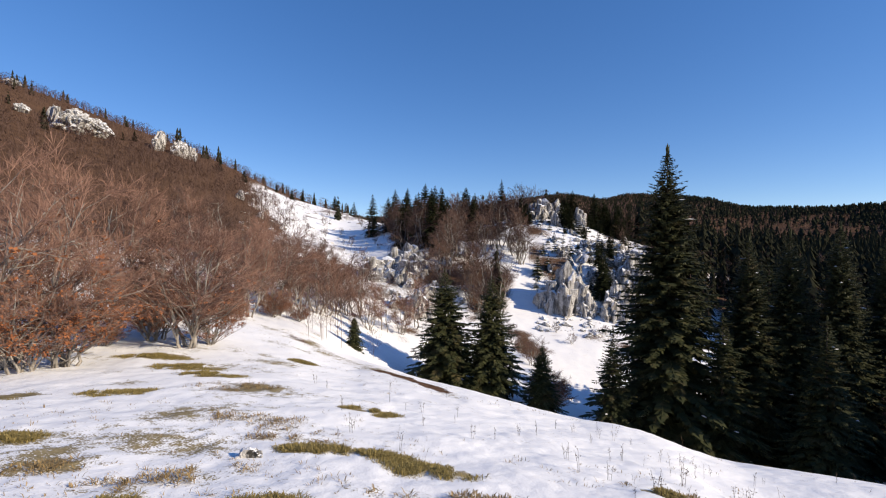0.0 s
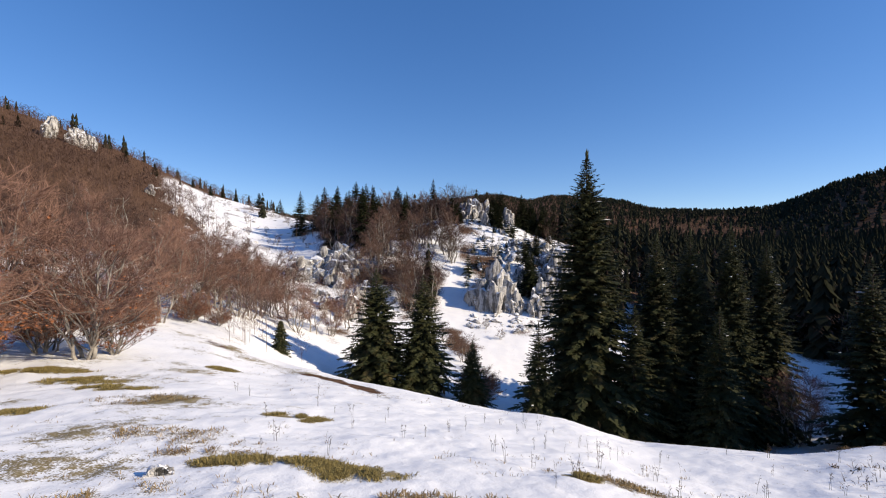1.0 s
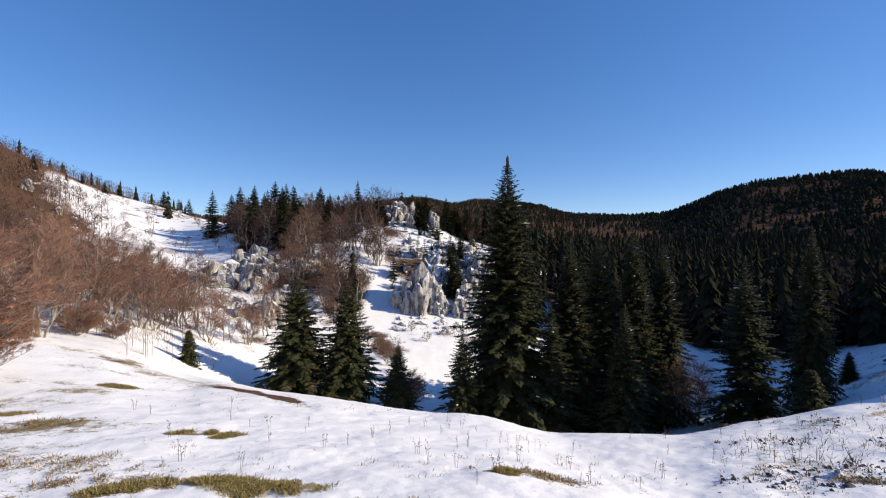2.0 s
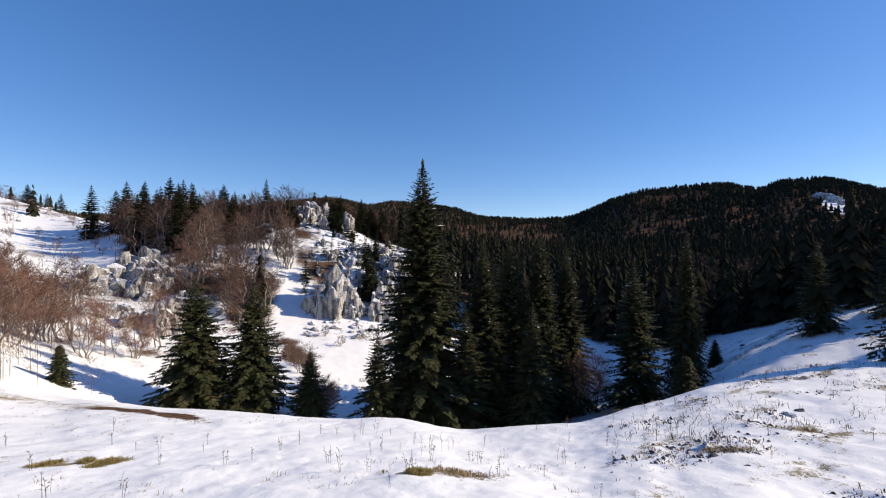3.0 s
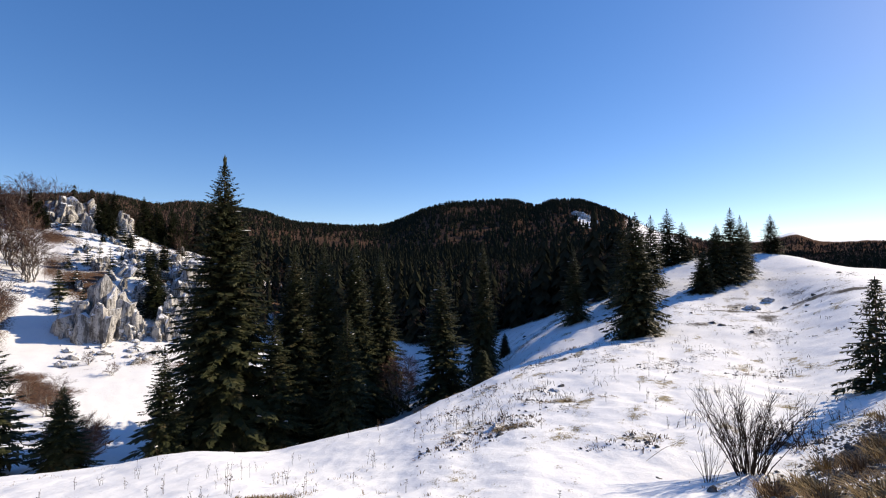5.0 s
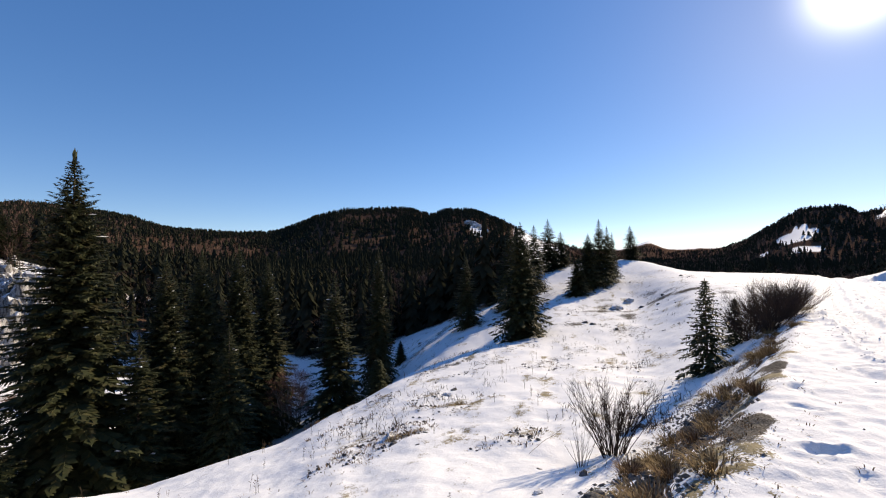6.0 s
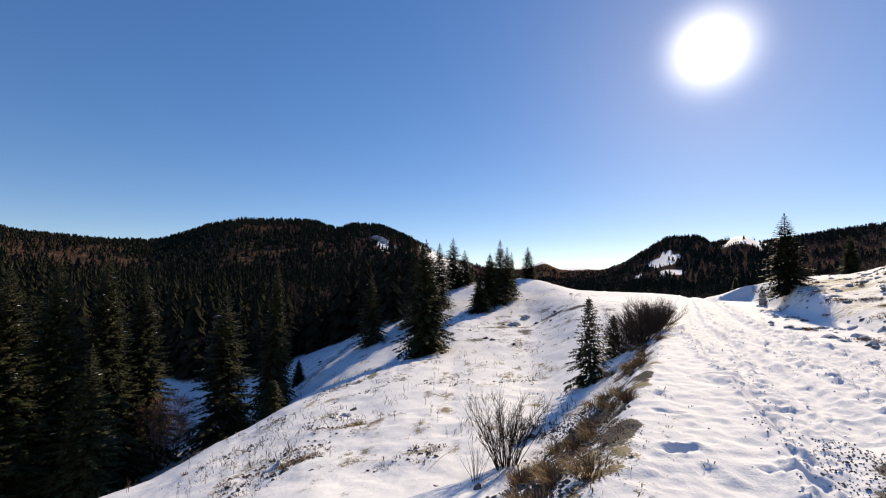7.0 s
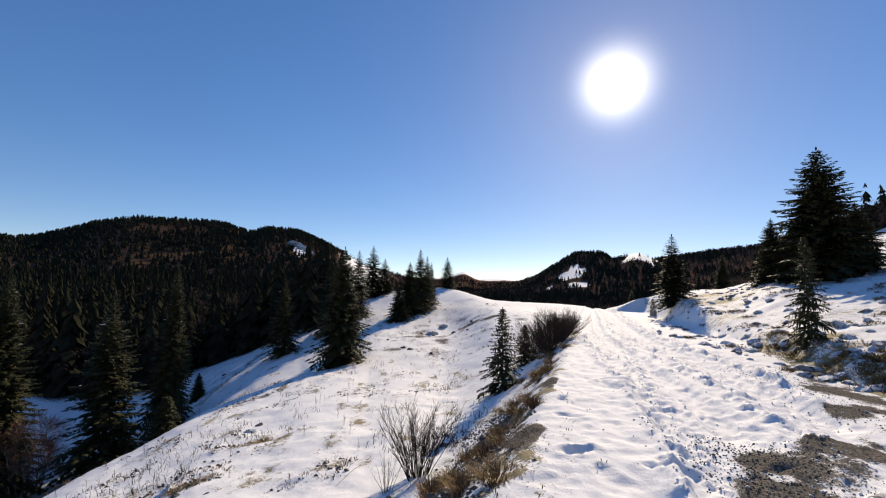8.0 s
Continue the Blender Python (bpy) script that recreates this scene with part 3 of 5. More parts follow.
# ---- bare broad-leaved trees ----
def bare_tree(h, seed, label, stems=4, spread=0.35, leafy=0.0, twig=TWIGS, fine=1.0, bark=None, thin=0.006):
    """A leafless tree with a rounded crown: bent stems, limbs that reach for the crown's rim, boughs off the limbs, and short forked twigs."""
    rnd = random.Random(seed)
    tree = thing("bare_tree", label, "tree")
    wood, crown, leaves = Shape(), Shape(), Shape()
    wide = h * (0.24 + 0.34 * spread)

    def rim(a=None):
        a = rnd.random() * 6.283 if a is None else a
        up = rnd.random() ** 0.8
        return compass(a) * wide * math.sqrt(max(0.04, 1 - up**2.4)) * rnd.uniform(0.7, 1.08) + UP * h * (0.30 + 0.70 * up) * rnd.uniform(0.92, 1.04)

    def bend(a, b, sag, n):
        """Points along a wandering line from a to b that bows upwards."""
        mid = a.lerp(b, 0.5) + UP * sag + Vector((rnd.uniform(-1, 1), rnd.uniform(-1, 1), 0)) * (b - a).length * 0.14
        pts = []
        for k in range(n + 1):
            s = k / n
            p = a * (1 - s) ** 2 + mid * 2 * s * (1 - s) + b * s * s
            if 0 < k < n:
                p = p + Vector((rnd.uniform(-1, 1), rnd.uniform(-1, 1), rnd.uniform(-1, 1))) * (b - a).length * 0.035
            pts.append(p)
        return pts

    def along(pts, s):
        s *= len(pts) - 1
        k = min(int(s), len(pts) - 2)
        return pts[k].lerp(pts[k + 1], s - k), (pts[k + 1] - pts[k]).normalized()

    def twigs(pts, count):
        for i in range(count):
            q, way = along(pts, rnd.uniform(0.15, 1.0))
            w = (way * 0.7 + Vector((rnd.uniform(-1, 1), rnd.uniform(-1, 1), rnd.uniform(-0.5, 1.0))) * 0.8).normalized()
            size = h * rnd.uniform(0.035, 0.085) + 0.06
            e = q + w * size
            crown.kite(q, e, w.orthogonal().normalized() * thin, 0.25)
            m = q.lerp(e, rnd.uniform(0.3, 0.7))
            w2 = (w + Vector((rnd.uniform(-1, 1), rnd.uniform(-1, 1), rnd.uniform(-0.6, 0.8))) * 0.8).normalized()
            crown.kite(m, m + w2 * size * rnd.uniform(0.4, 0.8), w2.orthogonal().normalized() * thin * 0.85, 0.25)
            if rnd.random() < leafy * (1.6 if q.z < 0.55 * h else 0.4):
                for b in range(4):
                    c = q.lerp(e, rnd.random())
                    f = Vector((rnd.uniform(-1, 1), rnd.uniform(-1, 1), rnd.uniform(-1, 0.2))).normalized() * 0.10
                    leaves.kite(c, c + f, f.orthogonal().normalized() * 0.04, 0.5)

    for i in range(stems):
        a = 6.283 * i / stems + rnd.uniform(-0.6, 0.6)
        foot = compass(a) * rnd.uniform(0.02, 0.05) * h * min(1, stems - 1)
        head = compass(a) * wide * rnd.uniform(0.15, 0.55) + UP * h * rnd.uniform(0.66, 0.92)
        stem = bend(foot - UP * 0.2, head, -0.04 * h, 7)
        thick = h * 0.011 * rnd.uniform(0.7, 1.3) + 0.01
        wood.tube(stem, [thick * (1 - 0.82 * k / 7) for k in range(8)], 6)
        for l in range(max(4, int(10 * fine))):
            s = rnd.uniform(0.16, 0.98)
            q, way = along(stem, s)
            goal = min((rim() for k in range(6)), key=lambda p: (p - q).length + 0.6 * max(0, q.z - p.z))
            limb = bend(q, goal, 0.03 * h, 4)
            t = thick * (1 - 0.8 * s) * 0.6
            wood.tube(limb, [max(0.005, t * (1 - 0.2 * k)) for k in range(5)], 4)
            for b in range(max(3, int(6 * fine))):
                u = rnd.uniform(0.2, 1.0)
                p, way = along(limb, u)
                end = p + (way * 0.8 + Vector((rnd.uniform(-1, 1), rnd.uniform(-1, 1), rnd.uniform(-0.3, 0.8))) * 0.75).normalized() * h * rnd.uniform(0.08, 0.19)
                bough = bend(p, end, 0.01 * h, 3)
                crown.tube(bough, [max(0.004, t * 0.4 * (1 - 0.3 * k)) for k in range(4)], 3)
                twigs(bough, max(5, int(12 * fine)))
            twigs(limb, max(3, int(9 * fine)))
    part("trunk", wood, bark or BEECH, tree, "grey stems growing from one foot")
    part("crown", crown, twig, tree)
    if leaves.v:
        tagged(part("foliage", leaves, RUST, tree, "rust-brown withered leaves"), kind="stuff")
    return tree


# ---- rocks ----
def rock_mesh(seed, sx, sy, sz, cuts=4, crack=0.2):
    """A weathered limestone block: a ball cut flat on chipped planes, split by clefts that run mostly downwards."""
    rnd = random.Random(seed)
    bm = bmesh.new()
    bmesh.ops.create_icosphere(bm, subdivisions=cuts, radius=1.0)
    planes = []
    for i in range(13):
        n = Vector((rnd.uniform(-1, 1), rnd.uniform(-1, 1), rnd.uniform(-0.6, 1.0))).normalized()
        planes.append((n, rnd.uniform(0.5, 0.85)))
    off = Vector((rnd.uniform(0, 50), rnd.uniform(0, 50), 0))
    for v in bm.verts:
        p = v.co.copy()
        for n, dist in planes:
            over = p.dot(n) - dist
            if over > 0:
                p -= n * over * 0.95
        q = Vector((p.x * 2.6, p.y * 2.6, p.z * 1.0)) + off
        cleft = 1 - abs(noise.noise(q)) * 3.2
        fine = 1 - abs(noise.noise(q * 2.7)) * 3.2
        sharp = 1 - abs(noise.noise(q * 6.1)) * 3.0
        p *= 1 - crack * max(0, cleft) - 0.45 * crack * max(0, fine) - 0.25 * crack * max(0, sharp) + 0.13 * noise.fractal(p * 1.6 + off, 1.0, 2.0, 4)
        v.co = Vector((p.x * sx, p.y * sy, p.z * sz))
    me = bpy.data.meshes.new("boulder")
    bm.to_mesh(me)
    bm.free()
    me.materials.append(ROCK)
    return me

# ---- the ground: one sheet round the walker, out to the horizon ----
def blot(x, y, bearing, away, long, wide, turn=0.0):
    """1 at the middle of an oval patch of ground, 0 at its rim and beyond. turn: degrees from the line of sight across it."""
    b = radians(bearing)
    u = x * math.sin(b) + y * math.cos(b) - away
    v = x * math.cos(b) - y * math.sin(b)
    c, s = math.cos(radians(turn)), math.sin(radians(turn))
    p, q = (v * c + u * s) / long, (u * c - v * s) / wide
    return np.clip(1 - np.sqrt(p * p + q * q), 0, 1)


# bearing, metres away, half length across the view, half width, turn: patches where grass comes through the snow
TUFTS = [(-36, 10.6, 0.75, 0.5, -12), (-33, 16.3, 1.3, 0.55, -25), (-30.0, 14.2, 1.2, 0.65, -32), (-27.5, 12.6, 1.0, 0.43, -30), (-14.5, 5.9, 0.72, 0.30, -10), (-8.0, 5.65, 0.70, 0.26, -14), (-2.0, 5.3, 0.72, 0.35, -14),
         (-9.3, 8.9, 0.7, 0.43, -8), (-17.5, 17, 0.6, 0.51, 0), (-44.5, 11.0, 0.7, 0.45, 0), (-44.5, 7.4, 0.5, 0.4, 0), (-21.4, 4.2, 0.42, 0.29, 0), (-34, 4.7, 0.3, 0.2, 0), (26.2, 6.1, 0.3, 0.2, 10)]
# thinner straw showing through
STRAWS = [(-22, 7.6, 1.5, 0.7, -35), (-18, 6.6, 0.9, 0.25, -10), (-24, 11, 1.2, 0.9, 0), (32.0, 6.6, 0.7, 0.3, 10), (29, 6.3, 0.9, 0.3, 10), (-40, 6, 0.6, 0.3, 0), (-30, 5.2, 1.2, 0.4, 0), (4, 4.4, 1.4, 0.3, 0), (62, 9.5, 0.9, 0.2, 25), (70, 12, 1.4, 0.25, 20)]


def woods(x, y):
    """How thickly the land is wooded, 0 to 1, and how much of that is spruce."""
    d, b = np.hypot(x, y), np.degrees(np.arctan2(x, y))
    patch = rough(x, y, 45, 3, 131)
    left = sstep(-6, -14, b) * sstep(17, 24, d - np.clip((b + 45) * 0.25, 0, 9))
    glade = sstep(-25, -19, b - 3 * patch - 0.03 * (130 - d)) * sstep(66, 80, d) * (1 - sstep(190, 230, d))
    left = left * (1 - 0.93 * glade)
    mid = sstep(-16, -9, b) * (1 - sstep(22, 30, b)) * sstep(54, 62, d) * (1 - 0.95 * sstep(5, 10, b + 4 * patch) * (1 - sstep(96, 106, d))) * np.where(d < 110, np.clip(0.85 + 0.9 * rough(x, y, 9, 2, 133), 0, 1), 1) * (1 - np.clip(0.05 - 0.3 * patch, 0, 1) * (1 - sstep(90, 105, d)))
    mid = mid * (1 - (1 - sstep(-9, -6, b)) * sstep(62, 72, d) * (1 - sstep(180, 240, d)))
    right = sstep(22, 30, b) * (1 - sstep(73, 80, b)) * sstep(50, 57, d - 14 * (1 - sstep(42, 50, b)))
    valley = sstep(78, 88, b) * (1 - sstep(116, 120, b)) * sstep(130, 160, d)
    south = sstep(112, 120, b) * sstep(95, 150, d)
    # snowy clearings on the south-eastern hill and its bald top
    open_land = np.maximum(0.75 * blot(x, y, 106.5, 590, 24, 110), 0.8 * blot(x, y, 104.0, 560, 10, 40))
    open_land = np.maximum(open_land, np.maximum(1.5 * blot(x, y, 114.2, 880, 34, 240), 0.9 * blot(x, y, 71.9, 480, 16, 45))) + 0.6 * blot(x, y, 96.5, 900, 60, 20)
    cover = np.clip(left + mid + right + valley + south, 0, 1)
    cover = cover * np.where((b < 24) & (b > -16), np.clip(0.95 + 0.4 * patch, 0, 1), 1) * (1 - sstep(0.3, 0.45, open_land + 0.55 * rough(x, y, 24, 4, 135) * (open_land > 0)))
    fir = np.clip(0.03 * left * sstep(150, 200, d) + mid * (0.04 + 0.25 * sstep(95, 108, d) + 0.4 * sstep(150, 200, d)) + (0.62 + 0.1 * sstep(110, 220, d) + 0.35 * rough(x, y, 120, 2, 137)) * right + 0.45 * valley + 0.35 * south + 0.4 * patch * (1 - left) * (1 - mid), 0, 1)
    fir = np.where((b < -6) & (d < 150), 0, fir)
    return cover, fir


def cover_at(x, y):
    """What shows through the snow: grass, leaf litter, gravel. Litter also paints in a glade's shade and far haze."""
    b = np.degrees(np.arctan2(x, y))
    along, right = road_coords(x, y)
    D = np.hypot(x, y)
    # what shows through the snow
    near = 1 - sstep(45, 95, D)
    bare = 0.10 + 0.13 * near
    ragged = rough(x, y, 0.45, 3, 89)
    for t in TUFTS:
        bare = np.maximum(bare, 0.2 + np.sqrt(blot(x, y, *t)) * (0.32 + 0.8 * ragged))
    for t in STRAWS:
        bare = np.maximum(bare, 0.2 + 0.28 * np.sqrt(blot(x, y, *t)))
    lines = np.clip(rough(x + 0.3 * y, y * 2.2 - x * 0.4, 1.3, 4, 91), 0, 1.5)
    bare += near * (0.11 + 0.18 * sstep(45, 62, b) * (1 - sstep(95, 104, b))) * lines
    bare += near * 0.28 * (1 - sstep(-22, -2, b)) * np.clip(rough(x, y, 1.4, 4, 95), 0, 1.4)
    # a bared line under the brow where sheep walk
    brow = np.exp(-(((D - (20 - 0.55 * (b + 10)) + 0.5 * rough(x, y, 2.5, 2, 90)) / 1.5) ** 2)) * sstep(-24, -18, b) * (1 - sstep(-2, 6, b))
    bare += 0.25 * brow
    ledge = np.exp(-(((D - 31) / 1.4) ** 2)) * sstep(76, 79, b) * (1 - sstep(84, 92, b))
    bare += 0.1 * ledge
    scree = blot(x, y, 92, 38, 14, 8, -20)
    bare += 0.12 * np.sqrt(scree) * (0.6 + 0.6 * rough(x, y, 2.0, 3, 93))
    # the grassy verge of the track
    verge = sstep(-2.1, -1.2, right + 0.25 * rough(x, y, 1.1, 2, 97)) * (1 - sstep(-0.95, -0.6, right + 0.5 * rough(x, y, 1.3, 3, 98) + 0.1)) * sstep(2.4, 3.2, along) * (1 - sstep(26, 34, along))
    bare = bare * (1 - verge) + verge * (0.42 + 0.5 * rough(x, y, 0.6, 3, 99))
    far_bank = sstep(4.4, 5.0, right) * sstep(4, 9, along) * (1 - sstep(60, 75, D))
    bare += far_bank * (0.12 + 0.2 * np.clip(rough(x, y, 2.4, 3, 101), -0.4, 1))
    foot = sstep(4.3, 4.7, right + 0.3 * rough(x, y, 1.0, 2, 103)) * (1 - sstep(5.8, 6.8, right)) * sstep(3, 5, along) * (1 - sstep(14, 20, along))
    bare = np.maximum(bare, foot * (0.62 + 0.4 * rough(x, y, 0.9, 3, 105)))
    on_road = sstep(-0.6, 0.2, right) * (1 - sstep(4.2, 4.8, right)) * sstep(0, 1, along)
    bare = np.where(on_road > 0.5, 0.1, bare)
    gravel = 0.95 * np.clip(bared_gravel(along, right), 0, 1) * (0.75 + 0.5 * rough(x, y, 0.7, 2, 111))
    rubble = verge * (sstep(-1.15, -1.6, right + 0.2 * rough(x, y, 0.8, 2, 99)) * (1 - sstep(9, 14, along)) + 0.52 + 0.6 * rough(x, y, 0.5, 2, 113))
    gravel = np.maximum(gravel, 0.8 * np.clip(rubble, 0, 1))
    debris = sstep(48, 60, b) * (1 - sstep(97, 103, b)) * sstep(7, 10, D) * (1 - sstep(48, 60, D)) * np.clip(slope_debris(x, y), 0, 1)
    gravel = np.maximum(gravel, (0.30 + 0.25 * debris) * (debris > 0.02))
    gravel = np.maximum(gravel, 0.6 * ledge * (0.7 + 0.5 * rough(x, y, 1.2, 2, 115)))
    gravel = np.maximum(gravel, 0.58 * np.sqrt(scree) * (0.75 + 0.7 * rough(x, y, 2.0, 4, 93)))
    cover, fir = woods(x, y)
    # litter thinned far off: bluish snow mix stands in for haze
    cover = cover * (1 - 0.75 * sstep(1500, 1900, D))
    litter = cover * sstep(30, 60, D) * (0.62 + 0.15 * rough(x, y, 9, 3, 121)) + 0.5 * sstep(120, 250, D) * cover
    litter = np.maximum(litter, 0.85 * brow * (0.55 + 0.75 * rough(x, y, 1.6, 3, 92)))
    litter = np.maximum(litter, 0.52 * sstep(-9, -6, b) * (1 - sstep(7, 11, b + 2 * rough(x, y, 12, 2, 94))) * sstep(56, 62, D) * (1 - sstep(110, 125, D)) * (0.9 + 0.4 * rough(x, y, 7, 3, 96)))
    glade = sstep(-26, -20, b) * (1 - sstep(-9, -6, b)) * sstep(66, 80, D) * (1 - sstep(190, 230, D))
    # dark patches put the glade's shadow bands, and its rocks, into the litter
    litter = np.maximum(litter, glade * (0.30 + 0.30 * rough(x, y, 8, 4, 123)))
    litter = litter * (1 - 0.3 * sstep(-6, -14, b) * (1 - sstep(40, 80, D)))
    litter = np.maximum(litter, 0.8 * sstep(-17, -23, b) * sstep(42, 60, D) * (1 - glade))
    litter = litter * (1 - 0.6 * (1 - sstep(24, 34, b)) * sstep(9, 11, b) * (1 - sstep(120, 160, D)))
    litter = np.maximum(litter, (0.40 + 0.3 * rough(x, y, 6, 3, 125)) * (1 - sstep(27, 31, b)) * sstep(9, 12, b) * sstep(62, 68, D) * (1 - sstep(110, 125, D)))
    hollow = sstep(-12, -4, b) * (1 - sstep(24, 30, b)) * sstep(36, 44, D) * (1 - sstep(60, 66, D))
    litter = np.maximum(litter, hollow * (0.29 + 0.36 * rough(x, y, 5, 4, 127)))
    return np.stack([bare, litter, gravel, np.ones_like(x)], -1)


def sheet(name, x, y, z, closed):
    rows, cols = x.shape
    idx = np.arange(rows * cols).reshape(rows, cols)
    if closed:
        here, there = idx, np.roll(idx, -1, axis=1)
    else:
        here, there = idx[:, :-1], idx[:, 1:]
    quads = np.stack([here[:-1], here[1:], there[1:], there[:-1]], -1).reshape(-1, 4)
    me = bpy.data.meshes.new(name)
    me.vertices.add(rows * cols)
    me.vertices.foreach_set("co", np.stack([x, y, z], -1).ravel())
    me.loops.add(quads.size)
    me.loops.foreach_set("vertex_index", quads.ravel())
    me.polygons.add(len(quads))
    me.polygons.foreach_set("loop_start", np.arange(len(quads)) * 4)
    me.polygons.foreach_set("use_smooth", np.ones(len(quads), bool))
    me.update(calc_edges=True)
    attr = me.color_attributes.new("cover", "FLOAT_COLOR", "POINT")
    attr.data.foreach_set("color", cover_at(x, y).ravel())
    me.materials.append(GROUND)
    return new(name, me)


def ground():
    bearings = np.concatenate([np.arange(-62, 146, 0.30), np.arange(146, 298, 3.0)])
    away = [0.0, 0.6, 1.2, 1.8]
    step = lambda d: 0.0095 if d < 16 else (0.014 if d < 60 else (0.024 if d < 300 else 0.055))
    d = 2.1
    while d < 4600:
        away.append(d)
        d *= 1 + step(d)
    B, D = np.meshgrid(np.radians(bearings), np.array(away))
    x, y = D * np.sin(B), D * np.cos(B)
    tagged(sheet("ground", x, y, height(x, y) - 0.12 * bed(x, y), True), "snow-covered karst slope with dry grass showing through", "ground", kind="structure")


def road():
    """The snowed-up track, from behind the walker to where it dips over the rise."""
    along = [-29.0 + 0.6 * i for i in range(50)]
    while along[-1] < 63.9:
        along.append(along[-1] + max(0.025, 0.0085 * along[-1]))
    A, S = np.meshgrid(along, np.linspace(ROAD_LEFT - 0.2, ROAD_RIGHT + 0.2, 170), indexing="ij")
    x, y = A * ROAD_DIR[0] + S * ROAD_DIR[1], A * ROAD_DIR[1] - S * ROAD_DIR[0]
    z = height(x, y) - 0.03 * (1 - bed(x, y))
    tagged(sheet("road", x, y, z, False), "snow-covered dirt track with wheel ruts and footprints", "road", kind="structure")


ground()
road()

# ---- the spruces that stand singly ----
OLD = spruce(20.0, 4.1, 11, "tall dark-green spruce with ragged boughs standing in the snowy hollow", whorl=0.28, sprays=17, snowy=0.07)
MID = spruce(12.0, 2.7, 12, "dark-green spruce standing on the snowy slope", whorl=0.32, sprays=9, snowy=0.03)
MID2 = spruce(11.0, 2.4, 13, "slender dark spruce at the forest's edge", NEEDLES_DARK, whorl=0.34, sprays=8)
BUSHY = spruce(8.5, 2.7, 14, "full dark-green spruce branched down to the snow", whorl=0.21, sprays=10, bare_foot=0.02)
YOUNG = spruce(2.0, 0.66, 15, "young spruce growing in the snow", whorl=0.15, sprays=11, bare_foot=0.05)
SAPLING = spruce(3.0, 1.0, 27, "thin young spruce with open boughs growing in the snow", whorl=0.24, sprays=12, bare_foot=0.05, fat=0.8, sparse=True)
FAR = [spruce(8.0, 1.9 + 0.25 * i, 16 + i, "dark spruce on the skyline", NEEDLES_DARK, whorl=0.38, sprays=5, fat=2.2) for i in range(3)]
PROTOS = {"old": (OLD, 20.0), "mid": (MID, 12.0), "slim": (MID2, 11.0), "bushy": (BUSHY, 8.5), "young": (YOUNG, 2.0), "sapling": (SAPLING, 3.0)}

FULL = {"old": 1.0, "mid": 1.22, "slim": 1.5, "bushy": 1.12, "young": 1.0, "sapling": 1.0}
# kind, bearing, metres away, elevation of the tip, width, turn
SPRUCES = [
    ("old", 27.1, 34, 11.5, 1.27, 0), ("mid", 21.3, 31, -9.5, 1.0, 40), ("mid", 32.6, 33, -7.0, 1.0, 80), ("old", 34.9, 36, 1.5, 1.1, 130), ("mid", 41.2, 33, -6.6, 0.95, 200),
    ("old", 38.4, 38, 2.0, 1.05, 60), ("old", 42.2, 38.5, 2.6, 1.0, 250), ("old", 45.4, 41, 1.2, 1.0, 310), ("slim", 36.8, 42, -1.0, 1.2, 30),
    ("bushy", 0.35, 33, -2.9, 1.12, 0), ("bushy", 6.4, 33, -3.7, 1.02, 120), ("bushy", 12.8, 32, -12.0, 1.0, 240), ("young", -11.4, 33, -8.8, 1.05, 50),
    ("mid", 53.4, 39, -1.0, 1.05, 0), ("old", 58.8, 38, 2.3, 0.78, 90), ("young", 58.6, 33, -11.6, 1.3, 0), ("bushy", 61.5, 43, -9.5, 1.1, 60), ("mid", 70.2, 44, 1.2, 1.0, 300),
    ("bushy", 77.3, 28, 5.2, 0.85, 0), ("mid", 76.0, 47, 4.8, 1.1, 70), ("mid", 79.0, 52, 4.9, 1.1, 170),
    ("slim", 80.8, 64, 5.6, 1.1, 20), ("slim", 82.3, 66, 4.0, 1.3, 80), ("bushy", 84.2, 47, 0.7, 1.2, 140), ("mid", 86.9, 52, 5.3, 1.05, 200), ("bushy", 85.6, 50, 3.6, 0.95, 30), ("mid", 87.8, 53, 4.4, 1.0, 110),
    ("mid", 88.4, 56, 3.7, 0.8, 260), ("slim", 90.5, 68, 4.4, 1.2, 320),
    ("sapling", 97.6, 13.6, -2.0, 0.95, 0), ("sapling", 100.4, 17.5, -4.0, 1.2, 130), ("slim", 117.5, 32, 6.9, 1.15, 60), ("sapling", 129.1, 15, 6.1, 0.64, 200),
    ("bushy", 130.8, 31, 14.6, 1.3, 10), ("bushy", 126.8, 33, 8.1, 1.1, 100), ("bushy", 133.4, 34, 9.0, 1.3, 190), ("mid", 136.0, 36, 7.6, 1.0, 280), ("bushy", 113.2, 60, 0.6, 1.0, 40), ("bushy", 122.5, 60, 4.6, 0.9, 70),
]
for kind, bearing, away, top, wide, turn in SPRUCES:
    proto, tall = PROTOS[kind]
    plant(proto, bearing, away, top, proto_h=tall, wide=wide * FULL[kind], turn=turn)
